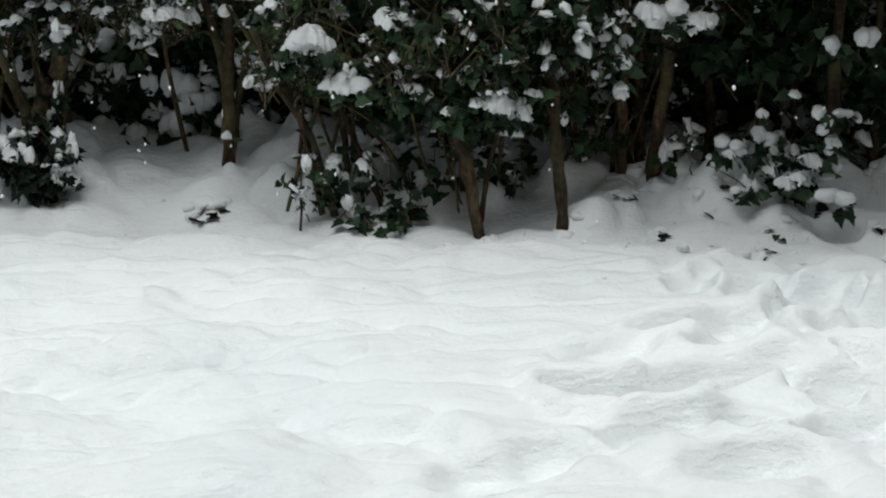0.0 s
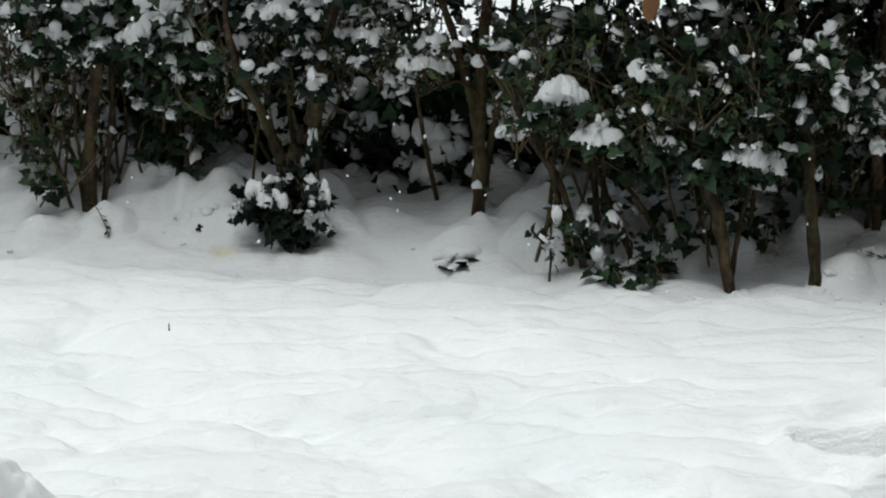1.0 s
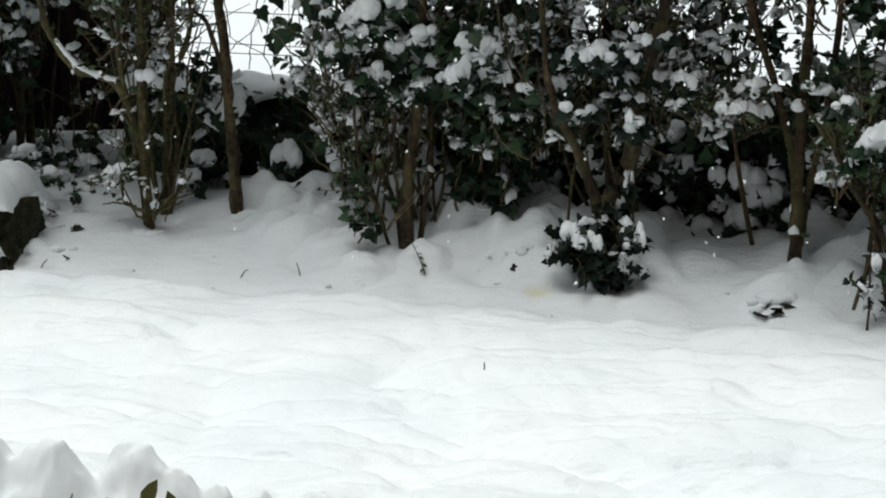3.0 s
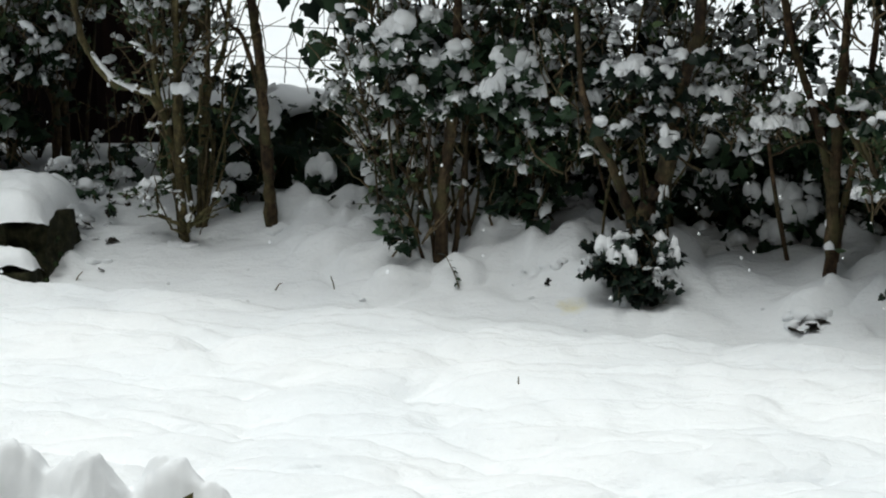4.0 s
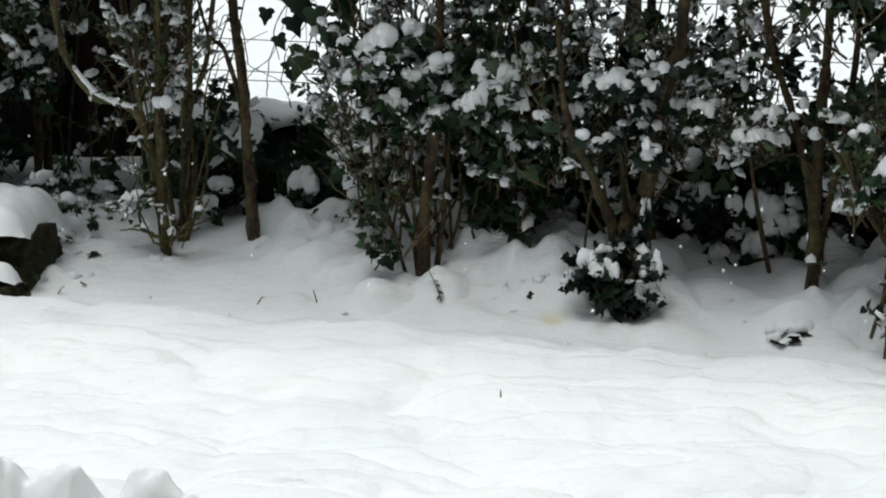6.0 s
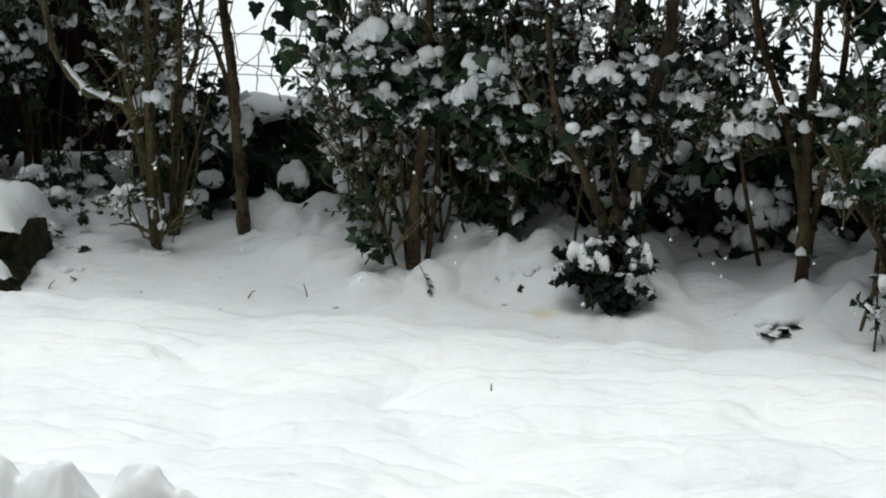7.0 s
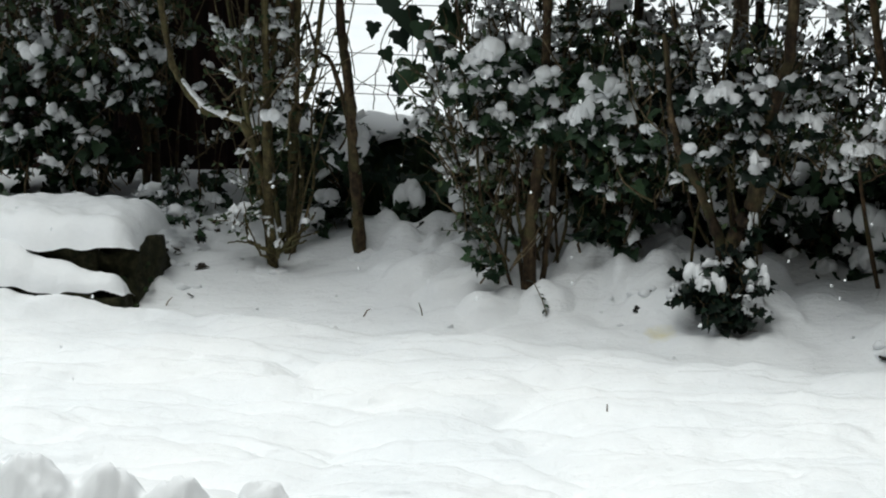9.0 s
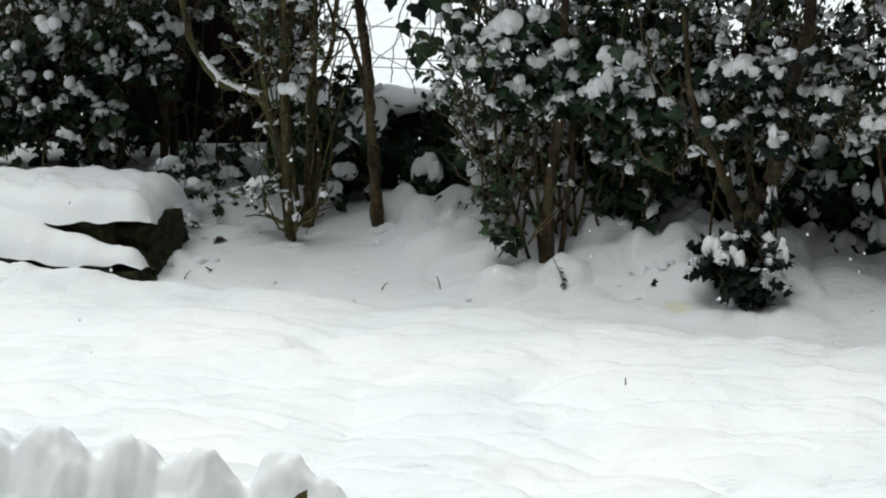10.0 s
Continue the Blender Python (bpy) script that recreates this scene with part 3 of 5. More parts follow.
# ---- shrubs ----
def shrub(name, base, label, category, stems, clouds, clumps, seed, bark=BARK, group="hedge shrubs", singles=40, shift=0.0, cover=1.0, backing=1.0, thin=3, whips=0, spread_x=0.10, ivy=None, airy=1.0):
    """stems: (points above the base's place, foot radius, tip radius). clouds: (centre, radii, leaves, leaf size, kind,
    share with snow). clumps: (centre, size) of large pillows of snow."""
    rng = np.random.default_rng(seed)
    r = root(name, (base[0], base[1], height(base[0], base[1])), label, category, group)
    for pts, r0, r1 in stems:
        p = np.array(pts, float)
        foot, mounds = height(p[0, 0], p[0, 1]), []
        if p[0, 2] < foot + (0.06 if r0 > 0.0085 else 0.02):
            p[0, 2] = min(p[0, 2], foot) - 0.05
            if r0 > 0.012:
                for _ in range(4):
                    a, w = rng.uniform(-3.0, 0.1), rng.uniform(0.012, 0.026)
                    fx, fy = p[0, 0] + math.cos(a) * (r0 + 0.5 * w), p[0, 1] + math.sin(a) * (r0 + 0.5 * w)
                    mounds.append(lump((fx, fy, height(fx, fy) - 0.3 * w), (w * 1.2, w, w * rng.uniform(0.5, 0.9)), seed + 7.3 * a, 3, 0.9, 1.1))
        line = spline(p, 6 * len(p))
        line[1:-1] += 0.0012 * rng.standard_normal((len(line) - 2, 3))
        trunk = mesh_object("stem", *tube(line, r0, r1, 9, rng, 0.09), bark, r)
        if mounds:
            mesh_object("snow_collar", *joined(mounds), SNOW, trunk, "small snow mounds round the foot")
        if r0 > 0.008 and len(p) > 3:
            for _ in range(rng.integers(0, 2)):
                k = rng.integers(4, len(line) - 5)
                a = rng.uniform(-2.9, -0.9)
                at = line[k] + np.array([math.cos(a), math.sin(a), 0]) * r0 * 0.55
                pieces = []
                for q in range(4):
                    o = np.array([0.3 * r0 * rng.standard_normal(), 0, (q - 1.5) * rng.uniform(0.003, 0.010)])
                    pieces.append(lump(at + o, (r0 * rng.uniform(0.2, 0.45), r0 * 0.4, rng.uniform(0.004, 0.011)), seed + k * 0.31 + q, 2, 0.9, 1.3))
                mesh_object("stem_snow", *joined(pieces), SNOW, trunk, "white snow clinging to the bark")
    for _ in range(thin):
        x, y = base[0] + 0.05 * rng.standard_normal(), base[1] + 0.13 + 0.04 * rng.standard_normal()
        dx, dy = 0.10 * rng.standard_normal(), 0.04 * rng.standard_normal()
        pts = [(x, y, height(x, y) - 0.03)] + [(x + dx * h + 0.02 * rng.standard_normal(), y + dy * h, h) for h in (0.28, 0.52, 0.78, 1.1)]
        mesh_object("stem", *tube(spline(pts, 20), rng.uniform(0.004, 0.0075), 0.002, 6, rng, 0.06), bark, r)
    climbing = []
    for pts, r0, r1 in stems:
        line = spline(pts, 30)
        for q in line[6:22]:
            if r0 > 0.008 and rng.random() < 0.55:
                a = rng.uniform(-3.0, 0.0)
                out = np.array([math.cos(a), math.sin(a), 0.2])
                climbing.append((*(q + out * r0 * 0.9), *(out + 0.5 * rng.standard_normal(3)), rng.uniform(0.010, 0.022)))
    for _ in range(whips):
        x, y = base[0] + rng.uniform(-spread_x, spread_x), base[1] + rng.uniform(0.06, 0.17)
        lean, top = rng.uniform(-0.35, 0.35), rng.uniform(0.45, 1.0)
        pts = [(x, y, height(x, y) - 0.02)] + [(x + lean * h + 0.018 * rng.standard_normal(), y - 0.05 * h + 0.012 * rng.standard_normal(), 0.04 + h) for h in (0.3 * top, 0.6 * top, top)]
        line = spline(pts, 24)
        mesh_object("stem", *tube(line, rng.uniform(0.0028, 0.006), 0.0014, 6, rng, 0.08), WHIP, r)
        for q in line[5:]:
            if rng.random() < 0.85:
                a = rng.uniform(-3.1, 0.3)
                climbing.append((*q, math.cos(a), math.sin(a), rng.uniform(-0.3, 0.7), rng.uniform(0.012, 0.026)))
    twigs, snow_at, snow_size = [], [], []
    clouds = [((c[0], c[1] + (shift if c[2] > 0.2 else 0), c[2]), radii, int(n * 1.7 * (airy if c[2] > 0.6 else 1.0)), size * 0.92, kind, share * (2.2 if 0.55 < c[2] < 0.8 else 1.5 if c[2] > 0.3 else 1.0))
              for c, radii, n, size, kind, share in clouds]
    bx, by = base
    wild = len(clouds)
    # unseen overhang of large leaves above the view, added to shade hedge and bank
    if cover:
        clouds.append(((bx, behind(bx, -0.14), 1.78), (0.36, 0.44, 0.46), int(860 * cover), 0.098, "ivy", 0.25))
    if backing:
        clouds.append(((bx, behind(bx, 0.26), 0.35), (0.24, 0.08, 0.13), int(480 * backing), 0.040, "ivy", 0.30))
        clouds.append(((bx, behind(bx, 0.26), 0.27), (0.24, 0.05, 0.11), 260, 0.045, "ivy", 0.22))
    leaf_sets = {"ivy": [], "oval": []}
    big, layered, layers = [], [], []
    leaf_sets["oval"].extend(climbing)
    for centre, radii, count, size, kind, share in clouds:
        centre, radii = np.array(centre), np.array(radii)
        per = 7 if kind == "oval" else 5
        for _ in range(max(1, count // per)):
            d = rng.standard_normal(3)
            d *= rng.uniform(0.25, 1.0) ** 0.5 / np.linalg.norm(d)
            start = centre + d * radii
            way = np.array([d[0] * 0.6, d[1] * 0.6 - 0.15, 0.55]) + 0.55 * rng.standard_normal(3)
            way /= np.linalg.norm(way)
            length = size * (rng.uniform(1.0, 2.4) if kind == "ivy" else rng.uniform(2.0, 4.0))
            laden = rng.random() < share * 0.54
            bend = 0.35 * rng.standard_normal(3)
            ts = np.linspace(0, 1, 5)[:, None]
            line = start + way * length * ts + bend * length * ts ** 2
            line[:, 2] = np.maximum(line[:, 2], float(bank(start[0], start[1])) + 0.012)
            twigs.append(tube(line, 0.0016, 0.0007, 4))
            for k in range(per):
                t = (k + 0.6) / per
                p = start + way * length * t + bend * length * t * t
                side = np.cross(way, rng.standard_normal(3))
                grow = side / (np.linalg.norm(side) + 1e-9) + 0.5 * way + np.array([0, -0.2, -0.35 if kind == "ivy" else 0.0])
                if p[2] < float(bank(p[0], p[1])) + 0.008:
                    continue
                leaf_sets[kind].append((*p, *grow, size * rng.uniform(0.6, 1.25)))
                if laden and rng.random() < 0.8:
                    if rng.random() < 0.72:
                        layered.append((kind, len(leaf_sets[kind]) - 1))
                    else:
                        g = grow / np.linalg.norm(grow)
                        snow_at.append(p + g * size * 0.45 + np.array([0, 0, 0.002]))
                        snow_size.append(size * rng.uniform(0.6, 1.5))
    for centre, radii, count, size, kind, share in clouds[:wild]:
        if centre[2] > 0.9:
            continue
        for _ in range(min(36, count // 15)):
            p = np.array(centre) + np.array(radii) * (rng.uniform(-0.9, 0.9), rng.uniform(-1.0, 0.3), rng.uniform(-1.0, 0.2))
            p[2] = max(p[2], float(bank(p[0], p[1])) + 0.02)
            d = np.array([0.45 * rng.standard_normal(), 0.12 * rng.standard_normal() - 0.05, rng.uniform(0.6, 1.1)]) * min(rng.uniform(0.08, 0.24), 1.6 * radii[2])
            e = 0.25 * np.linalg.norm(d) * rng.standard_normal(3)
            q = np.linspace(0, 1, 7)[:, None]
            line = p + d * q + e * q * (1 - q) + 0.0022 * rng.standard_normal((7, 3))
            twigs.append(tube(line, rng.uniform(0.0018, 0.0038), 0.0008, 4))
    for c, size in clumps:
        kind = "ivy" if singles or ivy else "oval"
        for _ in range(4 + int(max(size) * 100) if max(size) > 0.0205 else 1):
            a = rng.uniform(-math.pi, 0.4)
            p = np.array(c) + (math.cos(a) * size[0] * rng.uniform(0.5, 1.1), math.sin(a) * size[1] * rng.uniform(0.7, 1.25), -size[2] * rng.uniform(0.1, 1.0) + 0.35 * math.sin(a) * size[1])
            grow = np.array([math.cos(a), math.sin(a) - 0.3, -0.25]) + 0.35 * rng.standard_normal(3)
            leaf_sets[kind].append((*p, *grow, (0.034 if kind == "ivy" else 0.024) * rng.uniform(0.6, 1.2)))
    if twigs:
        mesh_object("brushwood", *joined(twigs), TWIG, r)["kind"] = "stuff"
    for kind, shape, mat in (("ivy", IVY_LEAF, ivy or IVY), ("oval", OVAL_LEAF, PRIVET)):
        a = np.array(leaf_sets[kind])
        if not len(a):
            continue
        turns = leaf_turns(rng, len(a), a[:, 3:6])
        on = [i for which, i in layered if which == kind]
        if on:
            v, f = many((LAYER[0] * (1.25 if kind == "ivy" else 1.0), LAYER[1]), a[on, :3], turns[on], a[on, 6][:, None] * rng.uniform(0.4, 1.25, (len(on), 1)) * rng.uniform(0.65, 1.4, (len(on), 3)))
            v = v + 0.0030 * rng.standard_normal(v.shape)
            layers.append((v, f))
        if kind == "ivy" and singles:
            order = np.argsort(-a[:, 6])[:singles]
            for i in order:
                big.append((a[i], turns[i]))
            keep = np.setdiff1d(np.arange(len(a)), order)
            a, turns = a[keep], turns[keep]
        if len(a):
            ob = mesh_object("foliage", *many(shape, a[:, :3], turns, a[:, 6]), mat, r)
            ob["kind"] = "stuff"
    for a, turn in big:
        ob = new("leaf", LEAF_MESH)
        ob.parent = r
        ob.matrix_parent_inverse = r.matrix_world.inverted()
        ob.matrix_basis = Matrix.Translation(a[:3]) @ Matrix(turn.tolist()).to_4x4() @ Matrix.Scale(a[6] * 1.1, 4)
    if snow_at:
        mesh_object("snow_dusting", *pads(rng, np.array(snow_at), snow_size), SNOW, r)["kind"] = "stuff"
    for v, f in layers:
        mesh_object("leaf_snow", v, f, SNOW, r)["kind"] = "stuff"
    for k, (c, size) in enumerate(clumps):
        n = 1 if max(size) < 0.024 else 2 if max(size) < 0.034 else 4
        pieces = []
        for i in range(n):
            q = 1.0 if n == 1 else rng.uniform(0.5, 0.8)
            o = np.array([0, 0, 0]) if n == 1 else np.array([(i - (n - 1) / 2) * 1.5 / n * size[0], 0.35 * size[1] * rng.standard_normal(), 0.35 * size[2] * rng.standard_normal()])
            if name == "ground_ivy":
                pieces.append(lump(np.array(c) + o, np.array(size) * q * (1.1, 1.05, 1.3), seed + k * 1.37 + i * 0.71, 3, 0.8, 0.75))
                continue
            if rng.random() < 0.4:
                pieces.append(lump(np.array(c) + o, np.array(size) * q * (0.85, 0.9, 1.0), seed + k * 1.37 + i * 0.71, 3, 1.0, 0.6))
                continue
            pieces.append(drape(np.array(c) + o, np.array(size) * q * (0.88, 0.95, 0.95), seed + k * 1.37 + i * 0.71, 4 if max(size) > 0.027 else 3, rng.uniform(0.15, 0.7)))
        mesh_object("snow_clump", *joined(pieces), SNOW, r)
    return r


def scattered(rng, centre, radii, n, lo, hi):
    """n pillows of snow inside an ellipsoid, larger towards its top."""
    out = []
    for _ in range(n):
        d = rng.standard_normal(3)
        d *= rng.uniform(0.4, 1) / np.linalg.norm(d)
        w = rng.uniform(lo, hi)
        p = np.array(centre) + d * np.array(radii)
        out.append((tuple(p), (w * rng.uniform(0.8, 1.3), w * rng.uniform(0.7, 1.0), w * rng.uniform(0.6, 1.0))))
    return out


def leaf_mesh(shape, mat):
    me = bpy.data.meshes.new("leaf")
    me.from_pydata(shape[0].tolist(), [], shape[1].tolist())
    me.materials.append(mat)
    me.polygons.foreach_set("use_smooth", [True] * len(me.polygons))
    return me


LEAF_MESH = leaf_mesh(IVY_LEAF, IVY_ONE)
R = np.random.default_rng(11)
# left end: slim forked stem and ivy behind the stone block
shrub("ivy_shrub", (-1.11, 6.07), "slim forked stem with ivy and caught snow behind the stone block", "shrub",
      [([(-1.11, 6.068, 0.12), (-1.104, 6.066, 0.293), (-1.148, 6.08, 0.406), (-1.17, 6.1, 0.7)], 0.015, 0.006),
       ([(-1.108, 6.066, 0.25), (-1.09, 6.06, 0.31), (-1.05, 6.048, 0.353), (-1.02, 6.04, 0.45)], 0.009, 0.004),
       ([(-1.084, 6.105, 0.122), (-1.083, 6.105, 0.353), (-1.084, 6.105, 0.597), (-1.09, 6.1, 1.1)], 0.014, 0.009)],
      [((-1.11, 6.06, 0.45), (0.10, 0.12, 0.10), 170, 0.035, "ivy", 0.5), ((-1.12, 6.06, 0.62), (0.16, 0.14, 0.14), 420, 0.032, "oval", 0.25),
       # the large-leaved cloud at 1.35 is unseen, added to shade the fence's foot
       ((-1.1, 6.1, 0.95), (0.3, 0.2, 0.22), 600, 0.04, "ivy", 0.4), ((-0.95, 6.0, 1.35), (0.40, 0.40, 0.22), 260, 0.10, "ivy", 0.25)],
      scattered(R, (-1.12, 6.00, 0.55), (0.13, 0.06, 0.16), 16, 0.016, 0.034), 21, backing=0)
shrub("ivy_shrub", (-1.4, 6.1), "tangle of ivy stems with snow on the leaves", "shrub",
      [([(-1.386, 6.121, 0.118), (-1.388, 6.122, 0.45), (-1.488, 6.155, 0.593), (-1.55, 6.15, 1.1)], 0.014, 0.008),
       ([(-1.243, 6.113, 0.12), (-1.23, 6.109, 0.435), (-1.267, 6.121, 0.596), (-1.28, 6.12, 1.1)], 0.013, 0.008),
       ([(-1.30, 6.10, 0.12), (-1.33, 6.1, 0.35), (-1.30, 6.11, 0.6), (-1.34, 6.11, 1.1)], 0.010, 0.006),
       ([(-1.47, 6.14, 0.12), (-1.50, 6.13, 0.4), (-1.58, 6.15, 0.8)], 0.012, 0.006)],
      [((-1.38, 6.05, 0.22), (0.26, 0.14, 0.10), 320, 0.045, "ivy", 0.25), ((-1.4, 6.08, 0.42), (0.28, 0.15, 0.14), 420, 0.038, "ivy", 0.28),
       ((-1.38, 6.08, 0.60), (0.30, 0.16, 0.14), 620, 0.03, "oval", 0.26), ((-1.4, 6.1, 0.92), (0.35, 0.2, 0.22), 600, 0.04, "ivy", 0.4)],
      scattered(R, (-1.36, 5.96, 0.42), (0.27, 0.06, 0.24), 28, 0.014, 0.034), 22, backing=0)

# multi-stemmed shrub with its bowed branch
shrub("privet_shrub", (-0.65, 5.33), "many-stemmed bare shrub with a snow-lined bowed branch", "shrub",
      [([(-0.649, 5.315, 0.061), (-0.663, 5.32, 0.304), (-0.662, 5.319, 0.674), (-0.67, 5.32, 1.15)], 0.0135, 0.008),
       ([(-0.656, 5.325, 0.066), (-0.675, 5.34, 0.18), (-0.696, 5.356, 0.313), (-0.716, 5.362, 0.427), (-0.754, 5.375, 0.669), (-0.8, 5.38, 1.1)], 0.0075, 0.004),
       ([(-0.621, 5.46, 0.080), (-0.611, 5.44, 0.317), (-0.585, 5.36, 0.674), (-0.58, 5.34, 1.15)], 0.0125, 0.007),
       ([(-0.628, 5.41, 0.082), (-0.606, 5.403, 0.378), (-0.543, 5.382, 0.582), (-0.5, 5.38, 1.0)], 0.010, 0.005),
       ([(-0.652, 5.328, 0.066), (-0.663, 5.345, 0.43), (-0.635, 5.336, 0.672), (-0.62, 5.34, 1.1)], 0.0085, 0.006),
       ([(-0.655, 5.33, 0.30), (-0.69, 5.34, 0.36), (-0.72, 5.34, 0.52), (-0.70, 5.33, 0.9)], 0.008, 0.004),
       ([(-0.655, 5.33, 0.25), (-0.725, 5.343, 0.422), (-0.823, 5.372, 0.454), (-0.882, 5.391, 0.517), (-0.918, 5.403, 0.606), (-0.96, 5.42, 0.9)], 0.012, 0.008),
       ([(-0.648, 5.30, 0.098), (-0.680, 5.285, 0.120), (-0.707, 5.28, 0.137), (-0.713, 5.28, 0.160), (-0.716, 5.28, 0.20)], 0.0055, 0.0028),
       ([(-0.640, 5.30, 0.100), (-0.625, 5.29, 0.117), (-0.592, 5.28, 0.150), (-0.562, 5.27, 0.174), (-0.539, 5.27, 0.212)], 0.0062, 0.0026),
       ([(-0.592, 5.28, 0.150), (-0.583, 5.28, 0.172), (-0.580, 5.28, 0.21)], 0.003, 0.0016), ([(-0.566, 5.27, 0.171), (-0.556, 5.265, 0.192), (-0.555, 5.265, 0.215)], 0.003, 0.0016),
       ([(-0.645, 5.31, 0.10), (-0.61, 5.27, 0.12), (-0.56, 5.25, 0.145)], 0.004, 0.002),
       ([(-0.65, 5.30, 0.08), (-0.68, 5.27, 0.11), (-0.70, 5.26, 0.16), (-0.715, 5.26, 0.20)], 0.004, 0.0015), ([(-0.60, 5.27, 0.13), (-0.575, 5.26, 0.15), (-0.53, 5.26, 0.165)], 0.003, 0.0015),
       ([(-0.64, 5.29, 0.09), (-0.63, 5.26, 0.13), (-0.605, 5.25, 0.19)], 0.004, 0.0015), ([(-0.69, 5.27, 0.13), (-0.73, 5.26, 0.14), (-0.76, 5.26, 0.135)], 0.003, 0.0015)],
      [((-0.66, 5.33, 0.58), (0.12, 0.10, 0.12), 300, 0.024, "oval", 0.5), ((-0.68, 5.33, 0.36), (0.09, 0.08, 0.14), 110, 0.022, "oval", 0.45),
       ((-0.73, 5.30, 0.20), (0.04, 0.04, 0.03), 40, 0.022, "oval", 0.5), ((-0.64, 5.34, 0.95), (0.30, 0.2, 0.22), 700, 0.03, "oval", 0.5)],
      [((-0.652, 5.29, 0.440), (0.030, 0.020, 0.026)), ((-0.625, 5.31, 0.43), (0.016, 0.014, 0.02)), ((-0.700, 5.27, 0.153), (0.012, 0.009, 0.012)),
       ((-0.562, 5.26, 0.194), (0.011, 0.009, 0.009)), ((-0.634, 5.28, 0.132), (0.014, 0.010, 0.011)), ((-0.73, 5.28, 0.22), (0.03, 0.022, 0.02))], 23, bark=BARK_OLIVE, singles=0, shift=0.05, backing=0, whips=7, spread_x=0.035)

# single slim trunk in front of the gap
shrub("young_tree", (-0.432, 5.359), "slim straight single trunk standing in the snow", "tree",
      [([(-0.432, 5.359, 0.085), (-0.440, 5.36, 0.20), (-0.448, 5.364, 0.339), (-0.462, 5.369, 0.553), (-0.478, 5.374, 0.694), (-0.5, 5.38, 1.2)], 0.017, 0.011),
       ([(-0.452, 5.364, 0.36), (-0.459, 5.368, 0.424), (-0.503, 5.382, 0.573), (-0.539, 5.394, 0.607), (-0.57, 5.4, 0.7)], 0.009, 0.003)],
      [((-0.53, 5.45, 0.40), (0.05, 0.06, 0.07), 40, 0.035, "ivy", 0.4), ((-0.50, 5.58, 1.0), (0.3, 0.2, 0.2), 400, 0.035, "oval", 0.4)],
      [], 24, singles=10, shift=0.03, backing=0, thin=0)

# thin vines that hang in the gap between the shrubs
VINES = []
for k in range(11):
    a, b = R.uniform(-0.46, -0.12), R.uniform(0.42, 0.62)
    y = behind(a, R.uniform(-0.08, 0.1))
    d, h = R.uniform(-0.14, 0.14), R.uniform(0.12, 0.28)
    VINES.append(([(a, y, max(b, 0.3)), (a + d * 0.2, y, b + h * 0.4), (a + d * 0.8, y - 0.01, b + h * 0.7), (a + d, y, b + h)], 0.0015, 0.0008))

# dense shrub in the middle
shrub("privet_shrub", (-0.001, 5.05), "dense evergreen shrub with small leaves and much snow", "shrub",
      [([(-0.001, 5.05, 0.04), (-0.002, 5.05, 0.191), (0.010, 5.05, 0.313), (0.026, 5.05, 0.433), (0.034, 5.05, 0.577), (0.04, 5.05, 1.15)], 0.019, 0.010),
       ([(-0.01, 5.07, 0.05), (-0.04, 5.08, 0.199), (-0.118, 5.11, 0.319), (-0.142, 5.12, 0.442), (-0.17, 5.13, 0.65), (-0.2, 5.15, 1.0)], 0.006, 0.003),
       ([(0.018, 5.08, 0.06), (0.045, 5.08, 0.20), (0.055, 5.08, 0.35), (0.06, 5.08, 0.5), (0.08, 5.08, 0.65), (0.1, 5.1, 1.1)], 0.007, 0.004),
       ([(-0.04, 5.12, 0.08), (-0.10, 5.14, 0.226), (-0.17, 5.15, 0.336), (-0.2, 5.16, 0.5)], 0.006, 0.003),
       ([(-0.03, 5.08, 0.07), (-0.08, 5.07, 0.18), (-0.12, 5.06, 0.30), (-0.13, 5.06, 0.5)], 0.005, 0.003),
       ([(0.0, 5.06, 0.12), (-0.03, 5.04, 0.25), (-0.03, 5.03, 0.40)], 0.005, 0.003)] + VINES,
      [((-0.06, 5.12, 0.50), (0.22, 0.13, 0.13), 720, 0.026, "oval", 0.50), ((-0.05, 5.08, 0.52), (0.20, 0.09, 0.12), 90, 0.036, "ivy", 0.35), ((-0.07, 5.10, 0.36), (0.14, 0.12, 0.10), 300, 0.024, "oval", 0.35),
       ((-0.08, 5.00, 0.17), (0.045, 0.04, 0.09), 60, 0.026, "ivy", 0.1), ((-0.10, 5.03, 0.27), (0.08, 0.05, 0.09), 130, 0.024, "oval", 0.25), ((-0.02, 5.13, 0.66), (0.24, 0.12, 0.10), 420, 0.028, "oval", 0.5),
       ((-0.22, 5.2, 0.66), (0.08, 0.08, 0.09), 12, 0.04, "ivy", 0.1), ((0.0, 5.12, 0.95), (0.32, 0.2, 0.22), 480, 0.035, "oval", 0.5)],
      scattered(R, (-0.03, 5.04, 0.54), (0.2, 0.06, 0.17), 30, 0.012, 0.032) + [((-0.117, 5.05, 0.635), (0.046, 0.036, 0.040)), ((-0.13, 5.05, 0.555), (0.026, 0.022, 0.024)), ((-0.03, 5.02, 0.560), (0.030, 0.026, 0.024)), ((-0.056, 5.03, 0.485), (0.022, 0.018, 0.032)), ((0.037, 5.0, 0.484), (0.026, 0.020, 0.022))], 25, shift=0.08, backing=0.5, whips=8, airy=0.7)

